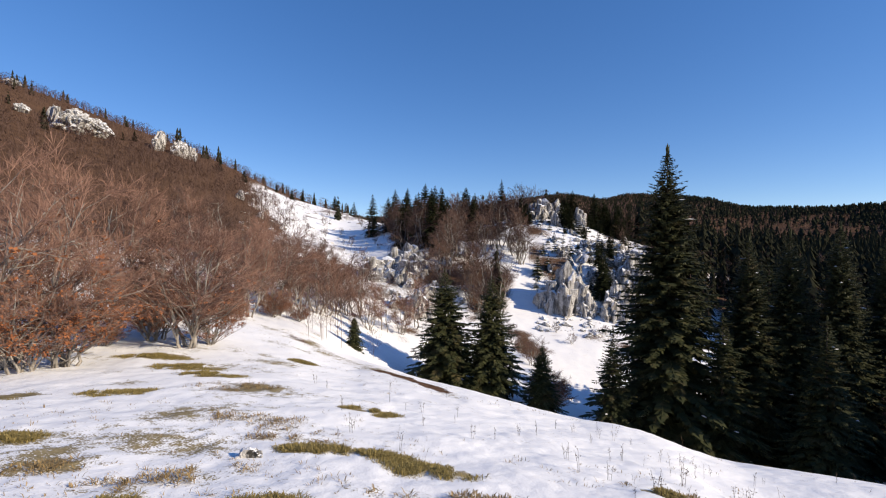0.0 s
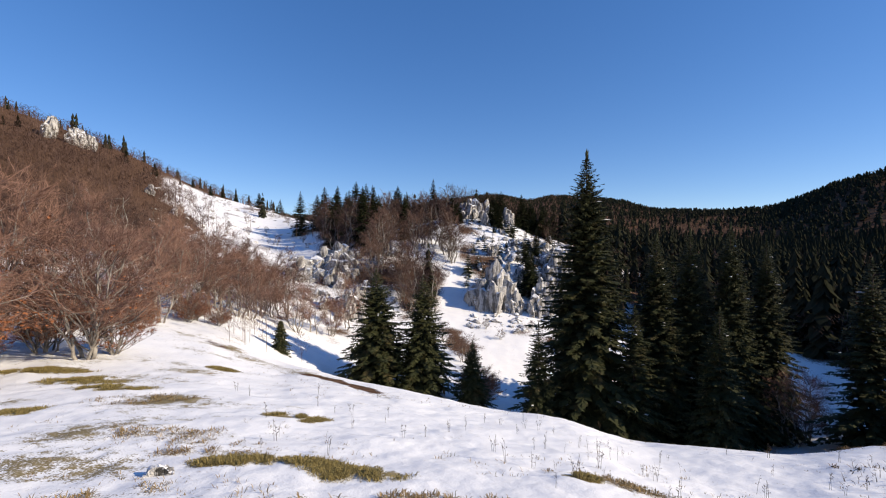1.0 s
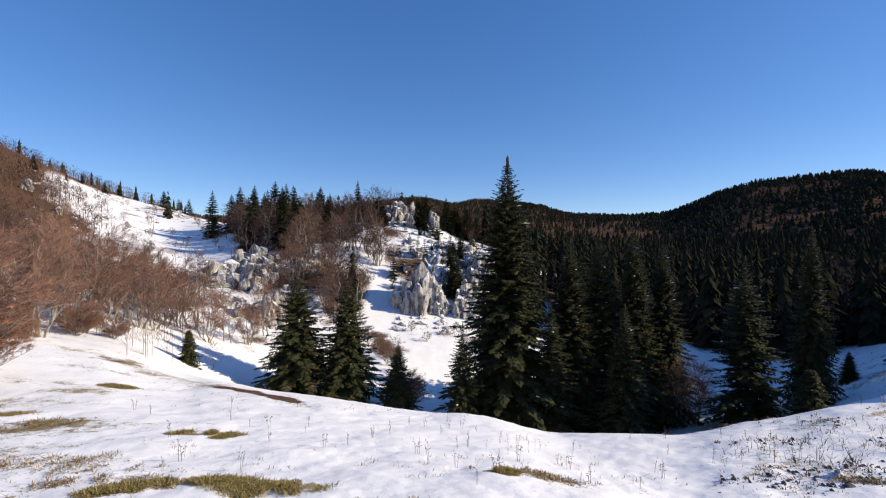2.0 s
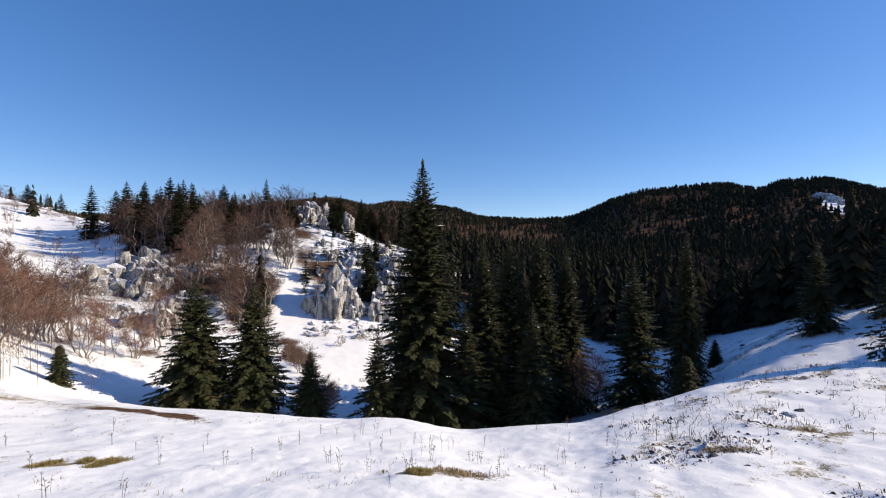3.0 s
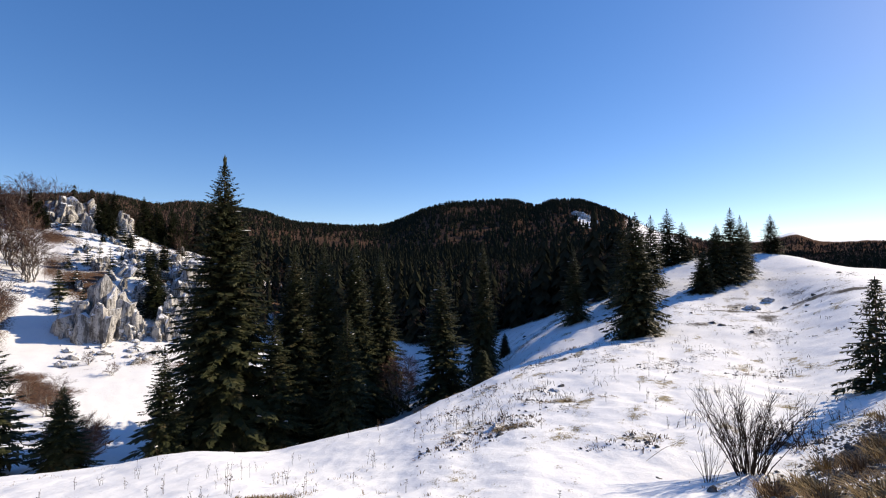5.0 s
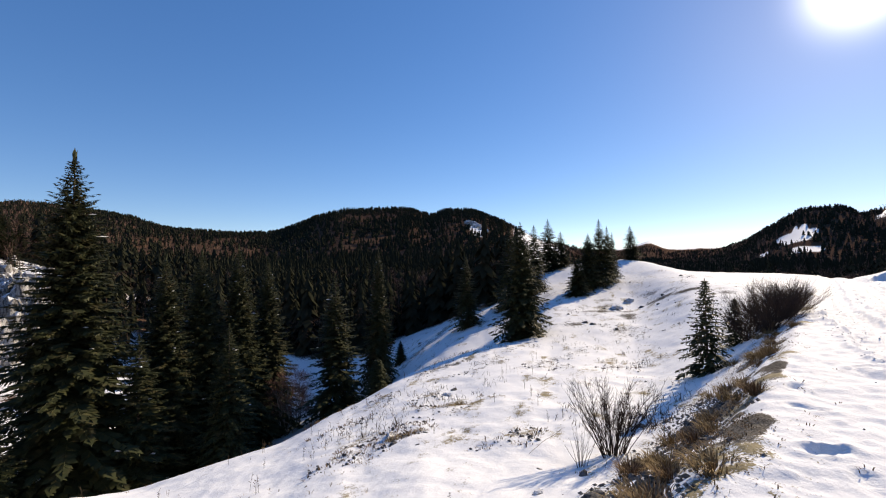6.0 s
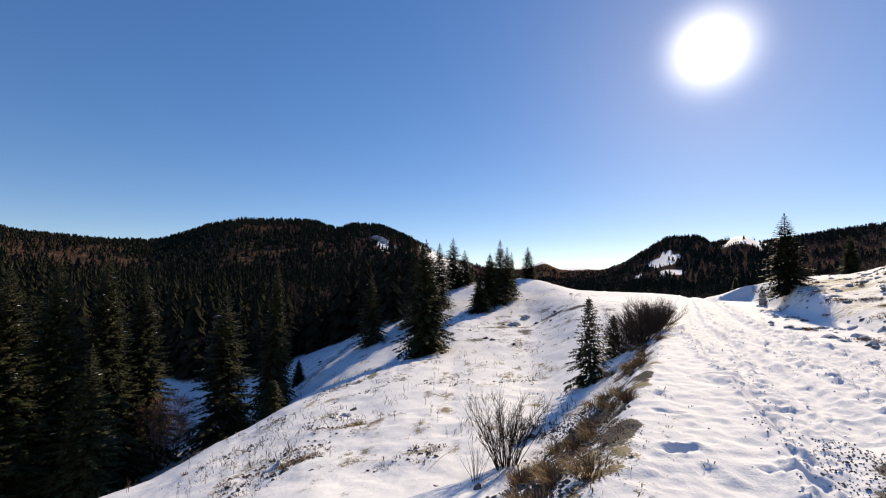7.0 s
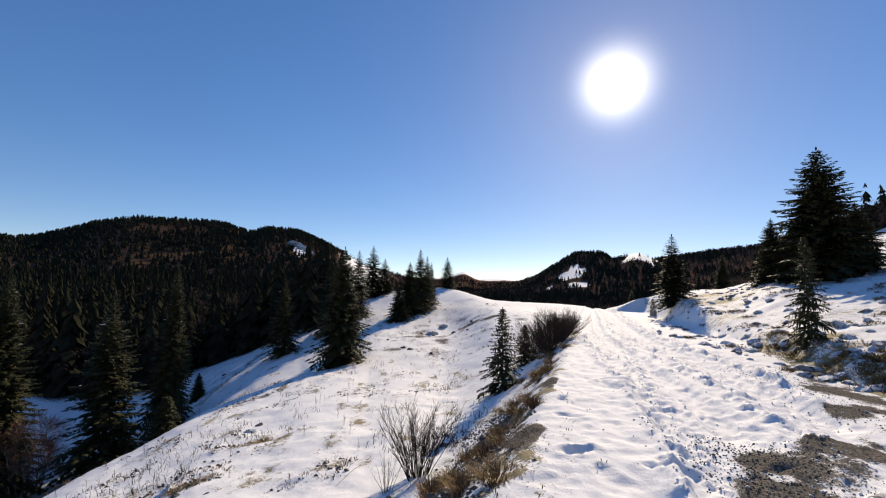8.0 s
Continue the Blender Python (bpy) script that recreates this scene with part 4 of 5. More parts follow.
# spruces on the crest beyond the hollow, and along the hill's shoulder
CREST = [(-9.2, 112, 6.9), (-6.3, 116, 7.6), (-7.2, 114, 6.6), (-4.7, 116, 7.8), (-3.6, 112, 7.0), (-2.4, 114, 8.4), (-1.1, 116, 8.2), (-0.3, 118, 8.0), (3.0, 110, 8.0), (4.2, 112, 6.9), (5.2, 112, 6.4), (-5.4, 100, 6.2),
         (8.3, 112, 6.6), (10.3, 104, 7.0), (9.2, 98, 5.0), (10.9, 98, 4.6), (15.6, 112, 6.3), (17.0, 114, 6.0), (18.2, 112, 5.7), (19.4, 112, 5.6), (20.6, 114, 5.4), (21.8, 112, 5.2), (23.0, 114, 5.2), (16.4, 104, 5.2), (18.8, 104, 4.6), (22.4, 104, 4.4), (7.2, 114, 5.8),
         (-11.6, 220, 5.9), (-12.6, 225, 5.8), (-14.0, 230, 6.6), (-16.4, 210, 6.2), (-18.0, 215, 7.0), (-19.2, 205, 7.2), (-21.0, 210, 7.8), (-22.2, 200, 7.6), (-24.6, 190, 9.2), (-25.6, 185, 8.6), (-27.2, 185, 10.3), (-28.0, 185, 9.6), (-20.2, 170, 5.6), (-26.4, 180, 8.6), (-35.4, 182, 12.2), (-36.4, 180, 12.0), (-42.6, 180, 13.2)]
for i, (bearing, away, top) in enumerate(CREST):
    plant(FAR[i * 7 % 3], bearing, away, top, proto_h=8.0, wide=1.2, turn=i * 47)
rnd = random.Random(63)
for i in range(16):
    plant(FAR[i % 3], rnd.uniform(-6.5, 8), rnd.uniform(80, 108), tall=rnd.uniform(6, 10.5), proto_h=8.0, turn=i * 83)
for bearing, away, top in ((10.1, 98, 7.0), (10.7, 100, 6.3), (11.2, 97, 5.4), (9.7, 100, 5.2), (15.2, 97, 6.2), (15.8, 99, 6.4), (16.3, 96, 5.2), (15.6, 92, 3.4), (20.1, 70, -1.1), (20.5, 72, -0.6), (19.7, 76, 0.9), (21.0, 84, 2.6), (17.9, 92, 3.2), (17.2, 84, 1.0), (13.0, 92, 2.0)):
    plant(FAR[rnd.randrange(3)], bearing, away, top, proto_h=8.0, wide=1.35, turn=bearing * 70)
for i in range(40):
    plant(FAR[i % 3], rnd.uniform(13.5, 27.5), rnd.uniform(106, 128), tall=rnd.uniform(4.5, 8.5), proto_h=8.0, wide=1.2, turn=i * 61)
rnd = random.Random(61)
SMALL = spruce(3.0, 1.0, 19, "small dark spruce rooted among the limestone crags", NEEDLES_DARK, whorl=0.75, sprays=4, fat=2.0)
for i in range(110):
    bearing, away = rnd.uniform(12, 29), rnd.uniform(66, 106)
    plant(SMALL, bearing, away, tall=rnd.uniform(1.2, 3.6), proto_h=3.0, wide=1.15, turn=rnd.uniform(0, 360))

# ---- bare trees at the edge of the wood ----
BARES = [
    (bare_tree(5.5, 21, "bare many-stemmed beech with red-brown twigs on the snowy hillside", 7, 0.75, 0.01, TWIGS, 1.15), 5.5),
    (bare_tree(5.0, 22, "bare grey-stemmed tree with fine brown twigs", 5, 0.5, 0.0, TWIGS, 1.1), 5.0),
    (bare_tree(4.2, 23, "low spreading beech bush holding rust-brown leaves", 8, 1.1, 0.09, TWIGS, 1.0), 4.2),
    (bare_tree(7.0, 24, "tall slender bare tree with brown twigs", 2, 0.2, 0.0, TWIGS, 1.4), 7.0),
]
FAR_BARES = [(bare_tree(7.0, 25, "tall bare tree with brown twigs on the far slope", 3, 0.15, 0.0, TWIGS_FAR, 0.85, thin=0.014), 7.0), (bare_tree(5.5, 26, "bare spreading tree with brown twigs on the far slope", 4, 0.4, 0.0, TWIGS_FAR, 0.8, thin=0.014), 5.5)]
NEAR_BARE = [
    (0, -45.0, 16.0, 1.12, 0), (2, -40.5, 15.5, 0.75, 60), (2, -43.5, 14.6, 0.6, 200), (0, -29.8, 18.0, 0.85, 120), (0, -37.5, 20, 1.05, 200), (2, -33.0, 19.5, 0.7, 20), (2, -27.8, 18.6, 0.5, 90), (1, -24.0, 29, 1.1, 10),
    (1, -21.0, 35, 1.2, 70), (3, -18.5, 37, 0.9, 130), (1, -16.0, 40, 1.1, 190), (3, -14.8, 42, 0.85, 250), (1, -12.6, 46, 1.05, 310), (2, -20.6, 33, 0.5, 0), (0, -25.5, 30, 1.0, 45), (3, -22.3, 36, 0.95, 15), (3, -17.2, 40, 0.9, 95), (1, -13.7, 45, 1.0, 175),
    (1, -9.5, 44, 0.9, 20), (3, -7.4, 47, 0.75, 80), (1, -5.4, 48, 0.8, 140), (3, -3.5, 52, 0.85, 200), (2, 13.6, 34, 0.75, 100), (1, 14.4, 33.5, 0.62, 30), (1, 47.6, 39, 1.0, 150), (3, 48.6, 40, 0.7, 250),
]
for kind, bearing, away, size, turn in NEAR_BARE:
    proto, tall = BARES[kind]
    plant(proto, bearing, away, tall=tall * size, proto_h=tall, turn=turn)
rnd = random.Random(75)
for i in range(16):
    bearing = rnd.uniform(-47, -17)
    plant(BARES[2][0], bearing, 15.5 + max(0, (bearing + 42) * 0.7) + rnd.uniform(0, 4), tall=4.2 * rnd.uniform(0.22, 0.5), proto_h=4.2, turn=rnd.uniform(0, 360), label="low beech bush with rust-brown leaves at the wood's edge")
for i in range(60):
    plant(FAR_BARES[1][0], rnd.uniform(-23, -8), rnd.uniform(80, 190), tall=rnd.uniform(0.8, 2.6), proto_h=5.5, turn=rnd.uniform(0, 360), label="small bare bush on the open snowy slope")
rnd = random.Random(77)
for i in range(46):
    bearing, away = rnd.uniform(-52, -8), rnd.uniform(21, 62)
    if away < 26 + (bearing + 52) * 0.45:
        continue
    proto, tall = BARES[rnd.choice((0, 0, 1, 1, 3))] if away < 38 else rnd.choice(FAR_BARES)
    plant(proto, bearing, away, tall=tall * rnd.uniform(0.75, 1.1), proto_h=tall, turn=rnd.uniform(0, 360))
for i in range(74):
    bearing, away = rnd.uniform(-6.5, 10.5), rnd.uniform(60, 112)
    if bearing < -1 and away < 82:
        continue
    proto, tall = rnd.choice(FAR_BARES)
    plant(proto, bearing, away, tall=tall * rnd.uniform(0.85, 1.35), proto_h=tall, turn=rnd.uniform(0, 360))


for bearing, away, tall in ((11.6, 46, 2.2), (13.0, 44, 1.8), (12.4, 48, 2.6), (9.0, 52, 2.4), (10.2, 50, 1.6), (16.5, 55, 1.4), (18.8, 58, 1.2), (14.6, 58, 1.5), (20.5, 60, 1.3)):
    plant(FAR_BARES[1][0], bearing, away, tall=tall, proto_h=5.5, wide=1.3, turn=bearing * 31, label="low bare bush on the floor of the hollow")


# ---- far woods ----
def far_woods():
    """The woods on the hills: bare crowns and spruces by the thousand, one mesh of each."""
    rnd = np.random.default_rng(8)
    firs, bares = Shape(), Shape()
    pyr = random.Random(9)
    spots = []
    for lo, hi, pitch in ((20, 70, 2.2), (70, 160, 2.8), (160, 330, 4.0), (330, 1000, 5.0), (1000, 1500, 10.0)):
        count = int(math.pi * (206 / 360) * (hi * hi - lo * lo) / pitch**2)
        spots.append(np.stack([np.sqrt(rnd.uniform(lo * lo, hi * hi, count)), rnd.uniform(-61, 145, count)], 1))
    d, b = np.concatenate(spots).T
    x, y = d * np.sin(np.radians(b)), d * np.cos(np.radians(b))
    cover, fir = woods(x, y)
    keep = rnd.random(len(d)) < cover
    d, b, x, y, fir = d[keep], b[keep], x[keep], y[keep], fir[keep]
    z = height(x, y, fine=False)
    # the wood is left thin where ridges stand before it
    rings, lines = np.exp(np.linspace(math.log(5), math.log(1600), 160)), np.arange(-62, 147, 1.0)
    R, L = np.meshgrid(rings, np.radians(lines))
    rise = np.maximum.accumulate((height(R * np.sin(L), R * np.cos(L), fine=False) - EYE) / R, axis=1)
    before = rise[np.clip(np.round(b + 62).astype(int), 0, len(lines) - 1), np.clip(np.searchsorted(rings, d * 0.97) - 1, 0, 159)]
    keep = (z + 11 - EYE) / d > before - 0.004
    is_fir = rnd.random(len(d)) < fir
    for i in np.nonzero(keep)[0]:
        p = Vector((x[i], y[i], z[i]))
        dist = d[i]
        if is_fir[i]:
            h = pyr.uniform(5, 11) * (0.75 if b[i] < 24 else 1.0) * (0.75 if dist > 330 else 1.0)
            r = h * pyr.uniform(0.18, 0.26) * (1.7 if dist > 330 else 1.0)
            whorls, boughs = (13, 9) if dist < 90 else ((8, 7) if dist < 200 else ((5, 4) if dist < 400 else (3, 3)))
            turn = pyr.random() * 6.28
            if dist > 200:
                # steep ragged skirts, one under the other
                r *= 0.75
                for k in range(4 if dist < 400 else 3):
                    top, low = h * (1.0 - 0.26 * k), h * max(0.0, 0.62 - 0.28 * k)
                    reach = r * (0.45 + 0.27 * k)
                    for a in range(6 if dist < 400 else 4):
                        out = compass(turn + k + (6.283 * a + pyr.uniform(-0.8, 0.8)) / (6 if dist < 400 else 4))
                        firs.kite(p + UP * top, p + out * reach * pyr.uniform(0.8, 1.2) + UP * (low + h * pyr.uniform(-0.06, 0.06)), out.cross(UP) * reach * (0.5 if dist < 400 else 0.75), 0.72)
                continue
            for k in range(whorls):
                s = (k + pyr.random()) / whorls
                for a in range(boughs):
                    out = compass(turn + k * 0.7 + 6.283 * a / boughs + pyr.uniform(-0.3, 0.3))
                    reach = r * (s + 0.08) ** 0.85 * pyr.uniform(0.7, 1.25)
                    root = p + UP * h * (1.0 - 0.93 * s)
                    firs.kite(root + UP * 0.05 * h, root + out * reach - UP * (0.05 * h + reach * pyr.uniform(0.1, 0.7)), (out.cross(UP) + UP * pyr.uniform(-0.6, 0.6)) * max(reach * (0.3 if dist < 200 else 0.42), 0.05), 0.6)
        else:
            h = pyr.uniform(2.6, 7.0) * (1.25 if b[i] > 24 else (1.3 if b[i] > -8 else 0.85))
            blades = 230 if dist < 70 else (70 if dist < 160 else (30 if dist < 350 else 6))
            wide = max(0.010, dist * 0.00034) * (1.9 if dist > 350 else 1)
            bares.kite(p - UP * 0.2, p + UP * h * 0.6, Vector((wide * 1.2, wide * 0.8, 0)), 0.2)
            for k in range(blades):
                s = pyr.random() ** 0.8
                a = pyr.random() * 6.283
                foot = p + UP * h * (0.16 + 0.64 * s) + compass(a) * h * (0.04 + 0.30 * math.sin(3.1 * s)) * pyr.random() ** 0.7
                way = (compass(a) * pyr.uniform(0.2, 1.2) + UP * pyr.uniform(0.1, 0.9)).normalized()
                length = h * pyr.uniform(0.10, 0.22) * (0.65 if dist < 70 else 1)
                bares.kite(foot, foot + way * length, compass(a + 1.57 + pyr.uniform(-0.8, 0.8)) * wide * pyr.uniform(0.6, 1.3), 0.35)
    tagged(new("far_spruce_wood", firs.mesh("far_spruce_wood", NEEDLES_FAR)), "dense dark spruce wood covering the hills", "woods", kind="stuff")
    tagged(new("far_bare_wood", bares.mesh("far_bare_wood", TWIGS_FAR)), "leafless red-brown beech wood covering the hillsides", "woods", kind="stuff")


far_woods()

# ---- limestone outcrops ----
ROCKS = [rock_mesh(31, 1.0, 0.8, 1.3, 4, 0.26), rock_mesh(32, 1.3, 0.9, 0.8, 3), rock_mesh(33, 0.8, 0.8, 1.6, 4, 0.28), rock_mesh(34, 1.2, 1.0, 0.6, 3), rock_mesh(35, 0.9, 1.0, 1.1, 3), rock_mesh(36, 1.1, 0.7, 1.2, 4, 0.26), rock_mesh(37, 1.1, 1.0, 0.9, 5, 0.3)]


def boulder(kind, bearing, away, up, size, stretch=(1, 1, 1), turn=0.0, tilt=0.0, label="pale weathered limestone crag dusted with snow", group=""):
    """A block at a bearing and distance, its middle that many metres over the ground."""
    p = at(bearing, away)
    ob = tagged(new("limestone_rock", ROCKS[kind]), label, "rock", group)
    ob.matrix_basis = Matrix.Translation(p + UP * up) @ pose(0, 0, 0, tilt, tilt * 0.6, turn) @ Matrix.Diagonal((size * stretch[0], size * stretch[1], size * stretch[2], 1))
    return ob


def crag_mesh(seed, lean):
    """A torn limestone crag: leaning slabs and broken blocks packed side by side, highest in the middle, with clefts between."""
    rnd = random.Random(seed)
    shape = Shape()
    strike = rnd.uniform(-0.5, 0.5)
    for i in range(60):
        a, q = rnd.random() * 6.283, rnd.random() ** 0.6
        foot = Vector((math.cos(a) * q * 0.85, math.sin(a) * q * 0.8, 0))
        big = i < 26
        top = (1.05 - 0.8 * q) * rnd.uniform(0.45, 1.0) if big else rnd.uniform(-0.1, 0.75 - 0.6 * q)
        w, thick = (rnd.uniform(0.2, 0.42), rnd.uniform(0.14, 0.34)) if big else (rnd.uniform(0.08, 0.2), rnd.uniform(0.08, 0.16))
        bm = bmesh.new()
        for k in range(22):
            z = (rnd.uniform(-0.6, top) if big else top - rnd.uniform(0, 0.35)) if k > 5 else top - rnd.uniform(0, 0.2)
            narrow = 1.0 - 0.35 * max(0, (z + 0.3) / (top + 0.3)) ** 2
            bm.verts.new((rnd.uniform(-w, w) * narrow + lean * 0.45 * z, rnd.uniform(-thick, thick) * narrow, z))
        bmesh.ops.convex_hull(bm, input=bm.verts)
        m = Matrix.Translation(foot) @ pose(0, 0, 0, rnd.gauss(0, 12 if big else 30), rnd.gauss(0, 10 if big else 30), math.degrees(strike) + rnd.gauss(0, 30))
        bm.verts.index_update()
        shape.add([m @ v.co for v in bm.verts], [tuple(v.index for v in f.verts) for f in bm.faces])
        bm.free()
    return shape.mesh("crag", ROCK)


CHIPS = [rock_mesh(45 + i, 1.0, 0.8, 0.8, 2, 0.2) for i in range(4)]
CRAGS = [crag_mesh(41, 0.5), crag_mesh(42, -0.4), crag_mesh(43, 0.2), crag_mesh(44, 0.7)]


def crag(kind, bearing, away, high, wide, turn=0.0, label="tall torn crag of white limestone above the snowy hollow"):
    """A crag that stands that high over the ground and is that wide."""
    ob = tagged(new("limestone_crag", CRAGS[kind]), label, "rock", CLIFF)
    ob.matrix_basis = Matrix.Translation(at(bearing, away) + UP * high * 0.12) @ pose(0, 0, 0, 0, 0, turn) @ Matrix.Diagonal((wide * 0.62, wide * 0.62, high * 0.88, 1))
    return ob


def rubble(name, label, places, group=""):
    """Many small blocks as one mesh; each place is a point, a size and a flatness."""
    shape = Shape()
    for k, (p, size, flat) in enumerate(places):
        me = CHIPS[k % 4]
        m = Matrix.Translation(p) @ pose(0, 0, 0, rnd.uniform(-25, 25), rnd.uniform(-20, 20), rnd.uniform(0, 360)) @ Matrix.Diagonal((size * rnd.uniform(0.7, 1.2), size, size * flat, 1))
        shape.add([m @ v.co for v in me.vertices], [tuple(f.vertices) for f in me.polygons])
    return tagged(new(name, shape.mesh(name, ROCK)), label, "rocks", group, "stuff")


rnd = random.Random(41)
CLIFF = "limestone crags of the far side"
# the main crags at the foot, the broken rib that climbs to the right of them, and the outcrop on the crest
for kind, bearing, away, high, wide in ((0, 15.4, 67, 9.0, 5.0), (2, 14.2, 66, 5.0, 3.2), (1, 16.7, 68, 7.4, 3.0), (2, 18.4, 65.5, 4.2, 2.0), (3, 17.5, 66, 2.6, 2.0),
                                        (1, 20.9, 66, 4.0, 2.6), (3, 21.6, 68, 5.6, 2.8), (0, 22.4, 71, 6.0, 3.0), (2, 23.2, 76, 6.0, 3.4), (1, 24.0, 82, 5.4, 4.0), (3, 25.2, 84, 4.6, 4.2), (0, 26.4, 88, 4.4, 4.4), (2, 22.0, 86, 3.4, 4.0), (1, 20.2, 88, 3.0, 3.6),
                                        (3, 12.2, 104, 6.0, 4.0), (1, 13.3, 106, 6.4, 4.4), (0, 14.3, 106, 6.0, 3.6), (2, 17.2, 106, 5.4, 2.8), (2, 11.4, 107, 4.6, 3.0),
                                        (2, 24.4, 70, 3.6, 2.4), (1, 19.4, 74, 3.0, 2.6), (3, 18.2, 80, 2.6, 3.0),
                                        (1, -3.0, 58, 5.4, 2.4), (2, -2.2, 60, 4.6, 2.2), (0, -3.6, 57, 3.0, 2.0), (3, -5.2, 70, 5.4, 4.6), (1, -7.0, 71, 4.6, 4.4), (2, -9.0, 70, 4.6, 3.8), (0, -4.4, 74, 5.6, 4.4), (2, -6.2, 74, 5.2, 4.0), (3, -1.4, 64, 3.0, 2.6)):
    crag(kind, bearing, away, high * 0.86, wide * 1.25, rnd.uniform(-35, 35))
for i in range(36):
    bearing, away = rnd.uniform(16.5, 29), rnd.uniform(66, 100)
    crag(rnd.randrange(4), bearing, away, 0.7 + 2.2 * rnd.random() ** 2, 1.0 + 2.4 * rnd.random() ** 2, rnd.uniform(0, 360), "low white limestone crag dusted with snow")
for i in range(40):
    boulder(rnd.choice((1, 3, 4)), rnd.uniform(-9.5, 3), rnd.uniform(58, 82), rnd.uniform(-0.2, 0.6), rnd.uniform(0.6, 1.8), (1, 1, 1.1), rnd.uniform(0, 360), rnd.uniform(-25, 25), group=CLIFF)
for i in range(64):
    boulder(rnd.choice((0, 2, 5)), rnd.uniform(13, 28), 65 + 36 * rnd.random() ** 1.3, 0.2, 0.7 + 1.3 * rnd.random() ** 2, (0.9, 1, 1.2), rnd.uniform(0, 360), rnd.uniform(-25, 25), group=CLIFF)
rubble("crag_rubble", "broken limestone blocks with snow below and between the crags", [(p, 0.15 + 0.8 * rnd.random() ** 3, 0.8) for p in spread([(rnd.uniform(12, 28), 58 + 42 * rnd.random() ** 1.3) for i in range(560)])])
# white crags on the wooded hill
for bearing, away, size, sx, sz in ((-40.2, 170, 6.4, 1.2, 0.9), (-38.6, 172, 5.4, 1.0, 0.8), (-41.6, 172, 4.6, 1.0, 0.8), (-33.2, 178, 4.6, 1.0, 0.9), (-31.1, 176, 4.2, 1.0, 0.8), (-30.3, 176, 3.4, 1.0, 0.8),
                                    (-44.2, 180, 2.6, 1.0, 0.8), (-44.8, 240, 3.5, 1.4, 0.6), (-25, 120, 1.8, 1.3, 0.7), (-22.5, 105, 1.8, 1.3, 0.7)):
    boulder(rnd.choice((2, 6)), bearing, away, size * 0.5, size, (sx, 1, sz), rnd.uniform(0, 360), label="big white limestone crag among bare trees")
# a white scar high on the far hill
for bearing, away, size in ((70.6, 520, 5), (71.2, 512, 6), (71.8, 500, 6), (72.4, 490, 5), (73.0, 478, 4.5)):
    boulder(1, bearing, away, 2, size, (1, 1, 0.8), rnd.uniform(0, 360), label="white limestone scar on the wooded hill")
# small stones
for bearing, away, size in ((-22.8, 5.75, 0.15), (60.2, 9.6, 0.17), (67.5, 13.5, 0.2), (88.7, 40, 0.8), (90.1, 44, 0.5), (78.4, 5.6, 0.09), (62, 26, 0.45), (66, 29, 0.5), (70, 30, 0.5)):
    boulder(rnd.choice((1, 3)), bearing, away, size * 0.1, size, (1, 1, 0.9), rnd.uniform(0, 360), label="grey limestone lying in the snow")
rubble("slope_blocks", "limestone blocks strewn over the open snowy slope", [(p, 0.3 + 1.3 * rnd.random() ** 3, 0.6) for p in spread([(rnd.uniform(-25, -8), rnd.uniform(76, 190)) for i in range(240)])])

# ---- the near slope: stalks, grass and stones ----
def stalk(h, seed, label):
    """A dead, leafless weed: a few upright stems with short side shoots and seed heads."""
    rnd = random.Random(seed)
    weed = thing("dry_weed", label, "weed", "dead stalks on the slope")
    for i in range(rnd.choice((1, 2, 2, 3))):
        stem = Shape()
        tall = h * rnd.uniform(0.65, 1)
        lean = compass(rnd.random() * 6.28) * rnd.uniform(0.02, 0.2)
        foot = compass(rnd.random() * 6.28) * 0.05 * i
        pts = [foot - UP * 0.05, foot + UP * tall * 0.5 + lean * tall * 0.4, foot + UP * tall + lean * tall]
        stem.tube(pts, [0.005, 0.0035, 0.002], 4)
        for k in range(rnd.randint(5, 9)):
            s = rnd.uniform(0.35, 1.0)
            p = pts[0].lerp(pts[2], s)
            way = (compass(rnd.random() * 6.28) * 0.8 + UP * rnd.uniform(0.2, 1)).normalized()
            q = p + way * tall * rnd.uniform(0.06, 0.16)
            stem.kite(p, q, way.orthogonal().normalized() * 0.005, 0.3)
            if rnd.random() < 0.6:
                stem.tube([q, q + way * 0.03], [0.010, 0.004], 4)
        part("stem", stem, WEED, weed)
    return weed


WEEDS = [stalk(0.5, 50 + i, "dead brown weed stalk standing in the snow") for i in range(6)]
SPOTS = [(15.4, 7.2, 0.55), (22.9, 5.4, 0.35), (45.3, 10.3, 0.5), (52.3, 10.1, 0.55), (54.6, 9.2, 0.35), (75, 15.8, 0.65), (77.9, 12.3, 0.55), (78.8, 11.0, 0.6), (72.3, 14.6, 0.45), (68.4, 14.2, 0.4), (6.7, 7.8, 0.45),
         (-5.6, 6.9, 0.4), (47.7, 5.5, 0.3), (67.5, 5.2, 0.32), (80, 9.6, 0.5), (84.8, 20.7, 0.75), (91.5, 26, 0.9), (-11, 7.4, 0.42), (-2.5, 8.2, 0.4), (2.0, 9.6, 0.45), (-14.5, 11.5, 0.55), (-16, 12.5, 0.6), (26, 9.2, 0.5), (27, 9.0, 0.45),
         (28.2, 9.4, 0.5), (29.5, 8.8, 0.4), (31, 9.6, 0.45), (33, 8.0, 0.45), (35, 10, 0.5), (37, 9.5, 0.4), (19.5, 10.5, 0.5), (58, 12, 0.5), (62, 15, 0.5)]
rnd = random.Random(71)
